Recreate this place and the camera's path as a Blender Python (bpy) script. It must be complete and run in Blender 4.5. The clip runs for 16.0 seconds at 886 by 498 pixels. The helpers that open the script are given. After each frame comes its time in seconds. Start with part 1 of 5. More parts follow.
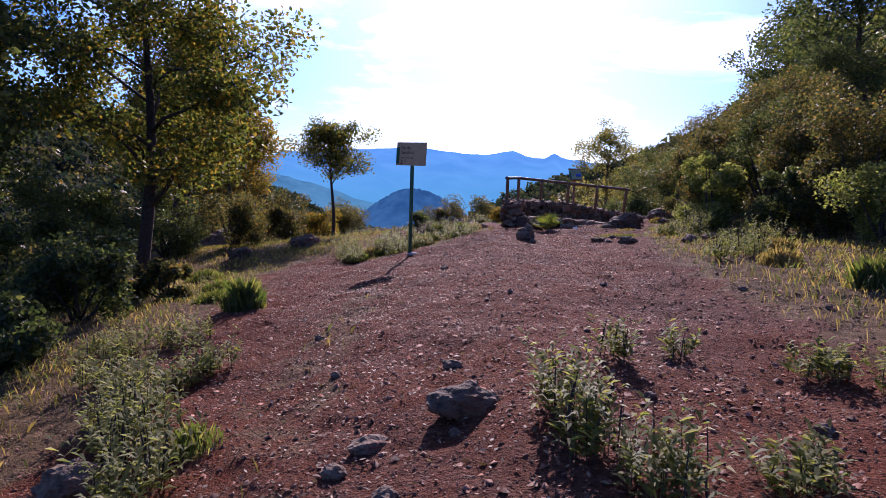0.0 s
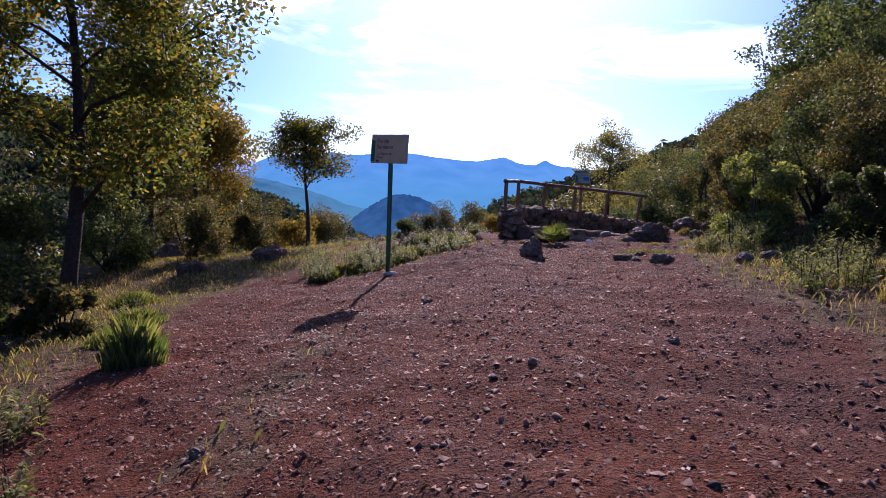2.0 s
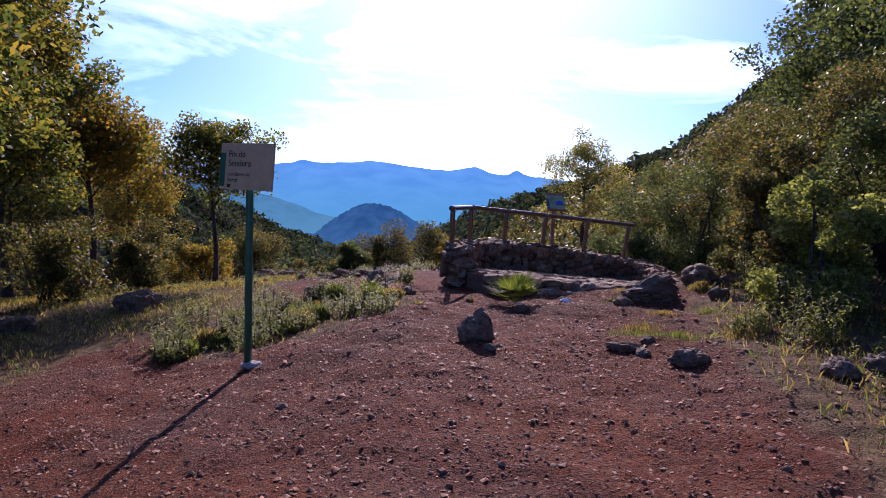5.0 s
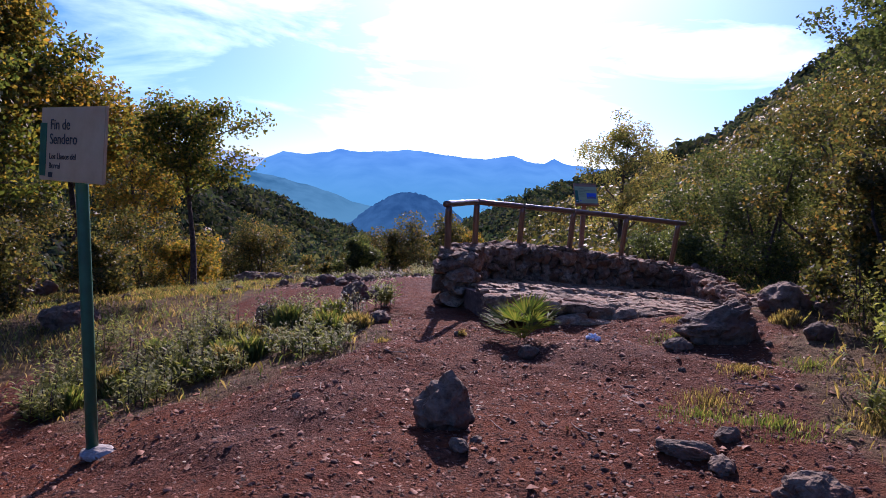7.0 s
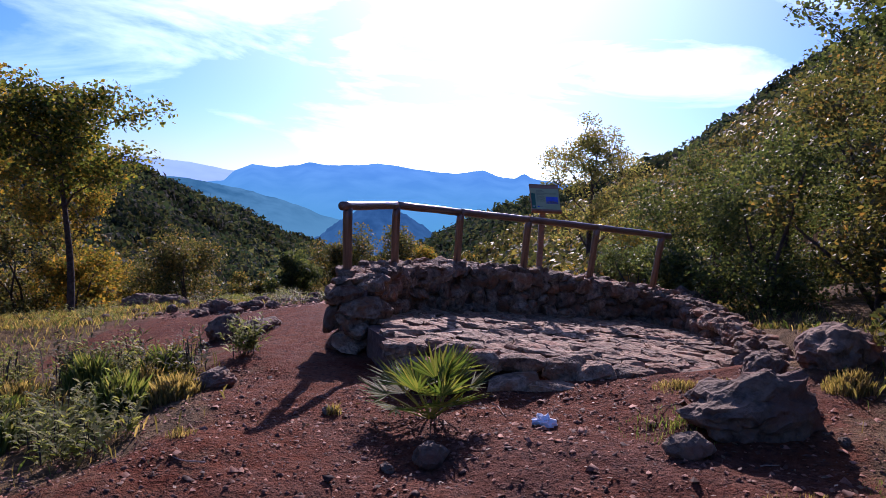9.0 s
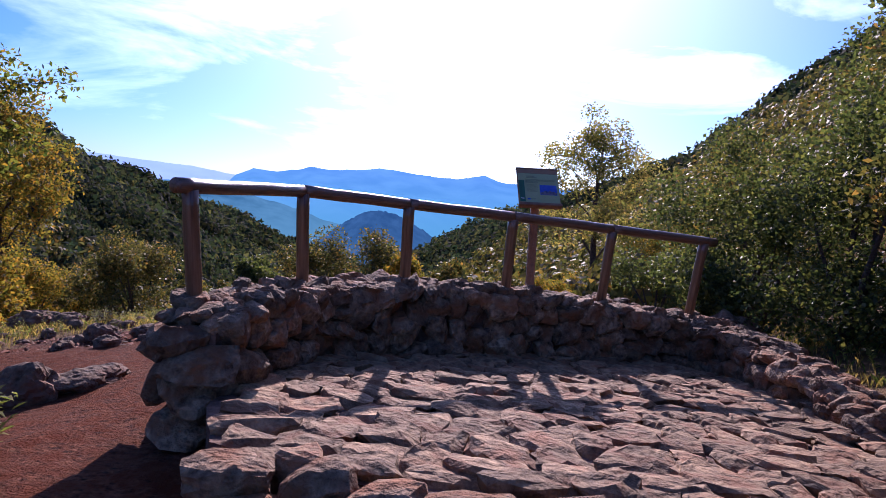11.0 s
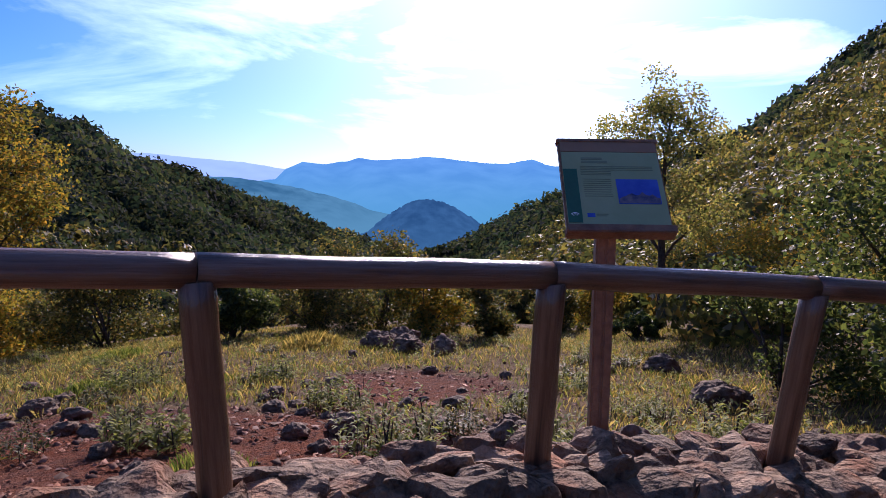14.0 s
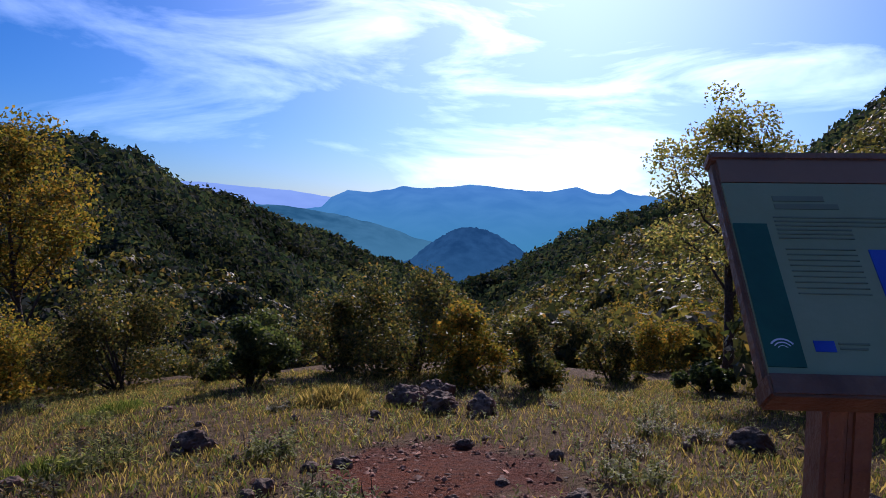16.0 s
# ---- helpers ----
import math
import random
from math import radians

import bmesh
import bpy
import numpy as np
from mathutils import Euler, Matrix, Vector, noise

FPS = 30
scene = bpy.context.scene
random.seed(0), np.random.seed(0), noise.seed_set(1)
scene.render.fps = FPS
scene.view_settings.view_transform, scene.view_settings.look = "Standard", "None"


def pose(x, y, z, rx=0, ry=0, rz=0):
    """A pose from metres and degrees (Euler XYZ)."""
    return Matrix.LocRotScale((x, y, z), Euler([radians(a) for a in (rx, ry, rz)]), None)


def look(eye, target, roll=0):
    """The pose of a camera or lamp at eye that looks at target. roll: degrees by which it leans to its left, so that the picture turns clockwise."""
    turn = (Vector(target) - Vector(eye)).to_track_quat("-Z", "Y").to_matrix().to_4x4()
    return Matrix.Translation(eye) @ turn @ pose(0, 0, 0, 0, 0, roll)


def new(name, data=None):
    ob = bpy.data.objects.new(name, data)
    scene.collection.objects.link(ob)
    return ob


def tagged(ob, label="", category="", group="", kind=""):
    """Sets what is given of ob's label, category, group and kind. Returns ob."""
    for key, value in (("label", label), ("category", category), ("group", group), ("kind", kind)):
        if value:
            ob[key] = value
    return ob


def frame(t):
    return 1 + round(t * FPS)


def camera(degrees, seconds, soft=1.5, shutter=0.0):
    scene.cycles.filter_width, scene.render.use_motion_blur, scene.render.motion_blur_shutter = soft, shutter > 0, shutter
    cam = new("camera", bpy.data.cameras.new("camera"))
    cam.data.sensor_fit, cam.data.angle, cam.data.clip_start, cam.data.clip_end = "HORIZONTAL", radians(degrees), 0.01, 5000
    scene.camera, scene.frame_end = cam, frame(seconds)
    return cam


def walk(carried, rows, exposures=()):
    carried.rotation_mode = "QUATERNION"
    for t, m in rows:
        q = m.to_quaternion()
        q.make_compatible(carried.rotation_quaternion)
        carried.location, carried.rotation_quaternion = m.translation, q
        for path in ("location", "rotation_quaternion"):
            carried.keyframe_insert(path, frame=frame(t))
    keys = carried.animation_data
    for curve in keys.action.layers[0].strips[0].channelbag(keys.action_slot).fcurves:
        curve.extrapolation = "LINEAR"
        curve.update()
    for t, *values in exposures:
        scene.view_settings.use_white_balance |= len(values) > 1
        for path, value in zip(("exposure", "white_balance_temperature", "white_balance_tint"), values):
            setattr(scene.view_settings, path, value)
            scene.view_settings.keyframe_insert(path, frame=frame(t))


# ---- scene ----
cam = camera(66.7, 16.0, soft=0.6)
PATH = [
    (0, (0.507, -0.827, 1.798), (0.445, 1.157, 1.547), 1.6),
    (0.5, (0.425, -0.065, 1.742), (0.332, 1.92, 1.514), 1.0),
    (1, (0.399, 0.55, 1.709), (0.289, 2.535, 1.482), 1.3),
    (1.5, (0.446, 1.338, 1.685), (0.351, 3.323, 1.455), 1.2),
    (2, (0.498, 2.145, 1.65), (0.463, 4.131, 1.418), 1.9),
    (2.5, (0.752, 3.172, 1.664), (0.766, 5.159, 1.432), 2.2),
    (3, (0.886, 3.974, 1.75), (0.942, 5.961, 1.533), 2.8),
    (3.5, (1.105, 4.716, 1.839), (1.209, 6.702, 1.622), 1.7),
    (4, (1.221, 5.407, 1.875), (1.304, 7.395, 1.678), 1.6),
    (4.2, (1.228, 5.644, 1.886), (1.315, 7.633, 1.69), 1.8),
    (6.3, (1.715, 8.751, 2.001), (1.642, 10.737, 1.776), 3.0),
    (6.5, (1.826, 9.042, 1.959), (1.742, 11.027, 1.731), 2.8),
    (7, (1.969, 9.634, 1.946), (1.91, 11.619, 1.706), 2.4),
    (7.5, (2.133, 10.362, 1.899), (2.096, 12.35, 1.682), 3.0),
    (8, (2.323, 11.056, 1.845), (2.322, 13.046, 1.645), 2.7),
    (8.5, (2.503, 11.8, 1.745), (2.506, 13.79, 1.548), 3.0),
    (9, (2.629, 12.458, 1.709), (2.655, 14.448, 1.515), 2.8),
    (9.2, (2.713, 12.734, 1.669), (2.737, 14.726, 1.487), 2.9),
    (11.3, (3.32, 15.798, 1.497), (3.339, 17.789, 1.319), 3.2),
    (11.5, (3.426, 16.121, 1.496), (3.433, 18.113, 1.318), 3.2),
    (12, (3.539, 16.83, 1.491), (3.534, 18.821, 1.302), 3.3),
    (12.5, (3.626, 17.501, 1.47), (3.615, 19.492, 1.275), 3.7),
    (13, (3.66, 18.184, 1.492), (3.581, 20.173, 1.305), 3.7),
    (13.5, (3.66, 18.784, 1.605), (3.544, 20.77, 1.395), 0.8),
    (14, (3.666, 19.336, 1.605), (3.541, 21.319, 1.382), 0.7),
    (14.5, (3.632, 19.834, 1.604), (3.446, 21.813, 1.39), 0.4),
    (15, (3.648, 20.266, 1.608), (3.449, 22.246, 1.408), 0.4),
    (15.5, (3.686, 20.633, 1.623), (3.449, 22.61, 1.44), -0.6),
    (16, (3.632, 20.969, 1.664), (3.377, 22.948, 1.521), 0.7),
]
EXPOSURES = [(0.0, 0.52, 6060.0, 40.0), (3.0, 0.34, 6080.0, 40.0), (6.5, 0.48, 6080.0, 39.0), (9.0, 0.44, 6050.0, 39.0), (12.5, 0.66, 6180.0, 40.0), (14.5, 0.28, 6250.0, 31.0), (16.0, -0.18, 5880.0, 28.0)]
walk(cam, [(t, look(eye, target, roll)) for t, eye, target, roll in PATH], EXPOSURES)

# ---- world, sun, exposure ----
SUN_AZ, SUN_EL = 3.0, 26.0
world = bpy.data.worlds.new("world")
scene.world = world
world.use_nodes = True
wn, wl = world.node_tree.nodes, world.node_tree.links
wn.clear()
w_out = wn.new("ShaderNodeOutputWorld")
w_bg = wn.new("ShaderNodeBackground")
w_sky = wn.new("ShaderNodeTexSky")
w_sky.sky_type, w_sky.sun_disc = "NISHITA", False
w_sky.sun_elevation, w_sky.sun_rotation = radians(SUN_EL), radians(SUN_AZ)
w_sky.air_density, w_sky.dust_density, w_sky.ozone_density = 1.0, 0.35, 3.0
w_co = wn.new("ShaderNodeTexCoord")
w_map = wn.new("ShaderNodeMapping")
w_map.inputs["Scale"].default_value = (1.0, 1.0, 4.0)
w_map.inputs["Rotation"].default_value = (0.0, 0.25, 0.4)
w_noise = wn.new("ShaderNodeTexNoise")
w_noise.inputs["Scale"].default_value, w_noise.inputs["Detail"].default_value = 2.6, 9.0
w_noise.inputs["Roughness"].default_value, w_noise.inputs["Distortion"].default_value = 0.58, 0.5
w_ramp = wn.new("ShaderNodeValToRGB")
w_ramp.color_ramp.elements[0].position, w_ramp.color_ramp.elements[1].position = 0.48, 0.70
w_ramp.color_ramp.elements[0].color, w_ramp.color_ramp.elements[1].color = (0, 0, 0, 1), (1, 1, 1, 1)
w_cloud = wn.new("ShaderNodeMixRGB")
w_bright = wn.new("ShaderNodeMixRGB")
w_bright.blend_type = "MULTIPLY"
w_bright.inputs["Fac"].default_value = 1.0
w_bright.inputs["Color2"].default_value = (1.35, 1.25, 1.15, 1)
w_add = wn.new("ShaderNodeMixRGB")
w_add.blend_type = "ADD"
w_add.inputs["Fac"].default_value = 1.0
w_add.inputs["Color2"].default_value = (4.0, 4.2, 4.6, 1)
wl.new(w_co.outputs["Generated"], w_map.inputs["Vector"])
wl.new(w_map.outputs["Vector"], w_noise.inputs["Vector"])
wl.new(w_noise.outputs["Fac"], w_ramp.inputs["Fac"])
w_deep = wn.new("ShaderNodeHueSaturation")
w_deep.inputs["Saturation"].default_value, w_deep.inputs["Value"].default_value = 1.12, 1.0
w_blue = wn.new("ShaderNodeMixRGB")
w_blue.blend_type = "MULTIPLY"
w_blue.inputs["Fac"].default_value = 1.0
w_blue.inputs["Color2"].default_value = (0.56, 0.88, 1.42, 1)
wl.new(w_sky.outputs["Color"], w_blue.inputs["Color1"])
wl.new(w_blue.outputs["Color"], w_deep.inputs["Color"])
wl.new(w_deep.outputs["Color"], w_bright.inputs["Color1"])
wl.new(w_bright.outputs["Color"], w_add.inputs["Color1"])
wl.new(w_ramp.outputs["Color"], w_cloud.inputs["Fac"])
wl.new(w_deep.outputs["Color"], w_cloud.inputs["Color1"])
wl.new(w_add.outputs["Color"], w_cloud.inputs["Color2"])
w_dot = wn.new("ShaderNodeVectorMath")
w_dot.operation = "DOT_PRODUCT"
w_dot.inputs[1].default_value = (math.sin(radians(SUN_AZ)) * math.cos(radians(SUN_EL)), math.cos(radians(SUN_AZ)) * math.cos(radians(SUN_EL)), math.sin(radians(SUN_EL)))
w_pos = wn.new("ShaderNodeMath")
w_pos.operation = "MAXIMUM"
w_pos.inputs[1].default_value = 0.0
w_pow = wn.new("ShaderNodeMath")
w_pow.operation = "POWER"
w_pow.inputs[1].default_value = 13.0
w_gain = wn.new("ShaderNodeMath")
w_gain.operation = "MULTIPLY_ADD"
w_gain.inputs[1].default_value, w_gain.inputs[2].default_value = 24.0, 11.0
w_glow = wn.new("ShaderNodeMath")
w_glow.operation = "MULTIPLY"
w_sum = wn.new("ShaderNodeMixRGB")
w_sum.blend_type = "ADD"
w_sum.inputs["Fac"].default_value = 1.0
w_tint = wn.new("ShaderNodeMixRGB")
w_tint.blend_type = "MULTIPLY"
w_tint.inputs["Fac"].default_value = 1.0
w_tint.inputs["Color2"].default_value = (0.93, 0.98, 1.06, 1)
wl.new(w_co.outputs["Generated"], w_dot.inputs[0])
wl.new(w_dot.outputs["Value"], w_pos.inputs[0])
wl.new(w_pos.outputs[0], w_pow.inputs[0])
wl.new(w_ramp.outputs["Color"], w_gain.inputs[0])
wl.new(w_gain.outputs[0], w_glow.inputs[0])
wl.new(w_pow.outputs[0], w_glow.inputs[1])
wl.new(w_glow.outputs[0], w_tint.inputs["Color1"])
wl.new(w_cloud.outputs["Color"], w_sum.inputs["Color1"])
wl.new(w_tint.outputs["Color"], w_sum.inputs["Color2"])
wl.new(w_sum.outputs["Color"], w_bg.inputs["Color"])
w_bg.inputs["Strength"].default_value = 0.07
wl.new(w_bg.outputs["Background"], w_out.inputs["Surface"])

sun = new("sun", bpy.data.lights.new("sun", "SUN"))
sun.data.energy, sun.data.angle, sun.data.color = 5.0, radians(0.55), (1.0, 0.93, 0.82)
sun.matrix_world = look((0, 0, 60), (-math.sin(radians(SUN_AZ)) * 100, -math.cos(radians(SUN_AZ)) * 100, 60 - 100 * math.tan(radians(SUN_EL))))

# ---- materials ----


def material(name, c1, c2, scale=6.0, rough=0.85, bump=0.3, bump_scale=40.0, island=0.0, metal=0.0, stain=None, stain_scale=1.5, spec=0.3, object_space=True):
    m = bpy.data.materials.new(name)
    m.use_nodes = True
    n, l = m.node_tree.nodes, m.node_tree.links
    b = n["Principled BSDF"]
    co = n.new("ShaderNodeTexCoord")
    src = co.outputs["Object"]
    if not object_space:
        geo = n.new("ShaderNodeNewGeometry")
        src = geo.outputs["Position"]
    t = n.new("ShaderNodeTexNoise")
    t.inputs["Scale"].default_value, t.inputs["Detail"].default_value, t.inputs["Roughness"].default_value = scale, 8.0, 0.65
    l.new(src, t.inputs["Vector"])
    r = n.new("ShaderNodeValToRGB")
    r.color_ramp.elements[0].position, r.color_ramp.elements[1].position = 0.33, 0.68
    r.color_ramp.elements[0].color, r.color_ramp.elements[1].color = (*c1, 1), (*c2, 1)
    l.new(t.outputs["Fac"], r.inputs["Fac"])
    col = r.outputs["Color"]
    if stain:
        t3 = n.new("ShaderNodeTexNoise")
        t3.inputs["Scale"].default_value, t3.inputs["Detail"].default_value = stain_scale, 5.0
        l.new(src, t3.inputs["Vector"])
        r3 = n.new("ShaderNodeValToRGB")
        r3.color_ramp.elements[0].position, r3.color_ramp.elements[1].position = 0.48, 0.62
        l.new(t3.outputs["Fac"], r3.inputs["Fac"])
        mx = n.new("ShaderNodeMixRGB")
        mx.inputs["Color2"].default_value = (*stain, 1)
        l.new(r3.outputs["Color"], mx.inputs["Fac"])
        l.new(col, mx.inputs["Color1"])
        col = mx.outputs["Color"]
    if island:
        g = n.new("ShaderNodeNewGeometry")
        o = n.new("ShaderNodeObjectInfo")
        ad = n.new("ShaderNodeMath")
        ad.operation = "ADD"
        l.new(g.outputs["Random Per Island"], ad.inputs[0])
        l.new(o.outputs["Random"], ad.inputs[1])
        fr = n.new("ShaderNodeMath")
        fr.operation = "FRACT"
        l.new(ad.outputs[0], fr.inputs[0])
        mr = n.new("ShaderNodeMapRange")
        mr.inputs["To Min"].default_value, mr.inputs["To Max"].default_value = 1.0 - island, 1.0 + island
        l.new(fr.outputs[0], mr.inputs["Value"])
        hs = n.new("ShaderNodeHueSaturation")
        l.new(mr.outputs["Result"], hs.inputs["Value"])
        l.new(col, hs.inputs["Color"])
        col = hs.outputs["Color"]
    l.new(col, b.inputs["Base Color"])
    b.inputs["Roughness"].default_value, b.inputs["Metallic"].default_value = rough, metal
    b.inputs["Specular IOR Level"].default_value = spec
    if bump:
        t2 = n.new("ShaderNodeTexNoise")
        t2.inputs["Scale"].default_value, t2.inputs["Detail"].default_value = bump_scale, 6.0
        l.new(src, t2.inputs["Vector"])
        bp = n.new("ShaderNodeBump")
        bp.inputs["Strength"].default_value, bp.inputs["Distance"].default_value = bump, 0.05
        l.new(t2.outputs["Fac"], bp.inputs["Height"])
        l.new(bp.outputs["Normal"], b.inputs["Normal"])
    return m


def leaf_material(name, colours, translucent=0.35, rough=0.55):
    """Leaves in a few colours, some light through the blade."""
    m = bpy.data.materials.new(name)
    m.use_nodes = True
    n, l = m.node_tree.nodes, m.node_tree.links
    b = n["Principled BSDF"]
    out = n["Material Output"]
    g = n.new("ShaderNodeNewGeometry")
    r = n.new("ShaderNodeValToRGB")
    r.color_ramp.interpolation = "LINEAR"
    el = r.color_ramp.elements
    for i, (p, c) in enumerate(colours):
        e = el[i] if i < 2 else el.new(p)
        e.position, e.color = p, (*c, 1)
    l.new(g.outputs["Random Per Island"], r.inputs["Fac"])
    l.new(r.outputs["Color"], b.inputs["Base Color"])
    b.inputs["Roughness"].default_value, b.inputs["Specular IOR Level"].default_value = rough + 0.1, 0.2
    tr = n.new("ShaderNodeBsdfTranslucent")
    br = n.new("ShaderNodeMixRGB")
    br.blend_type, br.inputs["Fac"].default_value = "MULTIPLY", 1.0
    br.inputs["Color2"].default_value = (1.75, 1.85, 0.85, 1)
    l.new(r.outputs["Color"], br.inputs["Color1"])
    l.new(br.outputs["Color"], tr.inputs["Color"])
    mx = n.new("ShaderNodeMixShader")
    mx.inputs["Fac"].default_value = translucent
    l.new(b.outputs["BSDF"], mx.inputs[1])
    l.new(tr.outputs["BSDF"], mx.inputs[2])
    l.new(mx.outputs["Shader"], out.inputs["Surface"])
    return m


def ground_material():
    """Red gravelly earth that passes into dry grass and litter away from the trodden strip."""
    m = bpy.data.materials.new("red_earth")
    m.use_nodes = True
    n, l = m.node_tree.nodes, m.node_tree.links
    b = n["Principled BSDF"]
    geo = n.new("ShaderNodeNewGeometry")
    pos = geo.outputs["Position"]

    def tex(scale, detail=6.0):
        t = n.new("ShaderNodeTexNoise")
        t.inputs["Scale"].default_value, t.inputs["Detail"].default_value, t.inputs["Roughness"].default_value = scale, detail, 0.62
        l.new(pos, t.inputs["Vector"])
        return t.outputs["Fac"]

    def ramp(fac, p0, c0, p1, c1):
        r = n.new("ShaderNodeValToRGB")
        r.color_ramp.elements[0].position, r.color_ramp.elements[1].position = p0, p1
        r.color_ramp.elements[0].color, r.color_ramp.elements[1].color = (*c0, 1), (*c1, 1)
        l.new(fac, r.inputs["Fac"])
        return r.outputs["Color"]

    def mix(fac, a, c):
        x = n.new("ShaderNodeMixRGB")
        l.new(fac, x.inputs["Fac"])
        l.new(a, x.inputs["Color1"])
        l.new(c, x.inputs["Color2"])
        return x.outputs["Color"]

    earth = ramp(tex(1.1), 0.36, (0.11, 0.025, 0.010), 0.64, (0.195, 0.058, 0.022))
    grit = ramp(tex(28.0), 0.35, (0.03, 0.010, 0.006), 0.7, (0.26, 0.095, 0.05))
    fine = ramp(tex(9.0), 0.4, (0, 0, 0), 0.6, (1, 1, 1))
    loose = mix(fine, earth, grit)
    grey = ramp(tex(16.0), 0.38, (0.035, 0.016, 0.013), 0.66, (0.17, 0.085, 0.062))
    loose = mix(ramp(tex(0.55), 0.44, (0, 0, 0), 0.66, (0.8, 0.8, 0.8)), loose, grey)
    clay = ramp(tex(3.0), 0.3, (0.105, 0.024, 0.011), 0.7, (0.165, 0.045, 0.02))
    at3 = n.new("ShaderNodeAttribute")
    at3.attribute_name = "trodden"
    base = mix(ramp(at3.outputs["Fac"], 0.25, (0, 0, 0), 0.85, (0.8, 0.8, 0.8)), loose, clay)
    dry = ramp(tex(6.0), 0.35, (0.07, 0.046, 0.022), 0.65, (0.19, 0.12, 0.062))
    at = n.new("ShaderNodeAttribute")
    at.attribute_name = "cover"
    w = n.new("ShaderNodeMath")
    w.operation = "ADD"
    l.new(at.outputs["Fac"], w.inputs[0])
    l.new(tex(1.7), w.inputs[1])
    mask = ramp(w.outputs[0], 0.82, (0, 0, 0), 1.15, (1, 1, 1))
    at2 = n.new("ShaderNodeAttribute")
    at2.attribute_name = "wooded"
    scrub = ramp(tex(0.5), 0.35, (0.022, 0.03, 0.016), 0.65, (0.06, 0.06, 0.03))
    l.new(mix(at2.outputs["Fac"], mix(mask, base, dry), scrub), b.inputs["Base Color"])
    b.inputs["Roughness"].default_value, b.inputs["Specular IOR Level"].default_value = 0.95, 0.08
    bp = n.new("ShaderNodeBump")
    bp.inputs["Strength"].default_value, bp.inputs["Distance"].default_value = 1.0, 0.05
    ad = n.new("ShaderNodeMath")
    ad.operation = "ADD"
    l.new(tex(45.0, 4.0), ad.inputs[0])
    l.new(tex(8.0, 4.0), ad.inputs[1])
    l.new(ad.outputs[0], bp.inputs["Height"])
    l.new(bp.outputs["Normal"], b.inputs["Normal"])
    return m


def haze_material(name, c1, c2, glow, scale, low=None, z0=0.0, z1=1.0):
    """Distant wooded slopes whose emission paints the haze of bright air over them."""
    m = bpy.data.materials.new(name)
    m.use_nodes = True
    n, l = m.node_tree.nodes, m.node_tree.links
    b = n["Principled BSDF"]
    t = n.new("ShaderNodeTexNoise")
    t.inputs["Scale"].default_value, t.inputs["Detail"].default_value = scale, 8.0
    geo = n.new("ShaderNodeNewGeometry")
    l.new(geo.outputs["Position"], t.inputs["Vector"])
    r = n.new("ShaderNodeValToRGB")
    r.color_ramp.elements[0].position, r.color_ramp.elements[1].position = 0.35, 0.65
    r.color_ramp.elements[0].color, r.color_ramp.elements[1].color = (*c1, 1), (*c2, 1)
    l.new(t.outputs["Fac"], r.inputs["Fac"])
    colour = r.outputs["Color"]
    # the painted haze passes into the low tone towards the foot
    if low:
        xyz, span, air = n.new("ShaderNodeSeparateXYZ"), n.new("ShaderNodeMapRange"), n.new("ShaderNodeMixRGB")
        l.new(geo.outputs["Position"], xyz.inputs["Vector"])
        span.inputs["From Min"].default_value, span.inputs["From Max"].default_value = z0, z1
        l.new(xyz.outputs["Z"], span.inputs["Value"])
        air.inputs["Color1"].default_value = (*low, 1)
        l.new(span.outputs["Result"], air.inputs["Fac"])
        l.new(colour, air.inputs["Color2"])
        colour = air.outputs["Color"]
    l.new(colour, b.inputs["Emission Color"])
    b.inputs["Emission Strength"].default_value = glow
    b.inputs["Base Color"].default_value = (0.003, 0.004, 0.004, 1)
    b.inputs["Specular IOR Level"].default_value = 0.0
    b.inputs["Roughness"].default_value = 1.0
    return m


EARTH = ground_material()
ROCK = material("grey_limestone", (0.055, 0.034, 0.022), (0.26, 0.175, 0.115), 9.0, 0.9, 1.0, 18.0, 0.2, stain=(0.15, 0.07, 0.042), stain_scale=3.5)
WALLSTONE = material("wall_stone", (0.055, 0.028, 0.016), (0.36, 0.24, 0.15), 13.0, 0.9, 1.0, 26.0, 0.4, stain=(0.21, 0.09, 0.042), stain_scale=5.0, object_space=False)
FLAG = material("flagstone", (0.085, 0.042, 0.023), (0.40, 0.26, 0.145), 11.0, 0.85, 0.7, 20.0, 0.3, stain=(0.22, 0.1, 0.05), stain_scale=6.0, object_space=False)
MORTAR = material("earth_mortar", (0.09, 0.05, 0.038), (0.20, 0.12, 0.09), 12.0, 0.95, 0.5, 40.0)
PEBBLE = material("gravel", (0.10, 0.034, 0.02), (0.275, 0.125, 0.075), 20.0, 0.75, 0.0, 1.0, 0.75, spec=0.25)


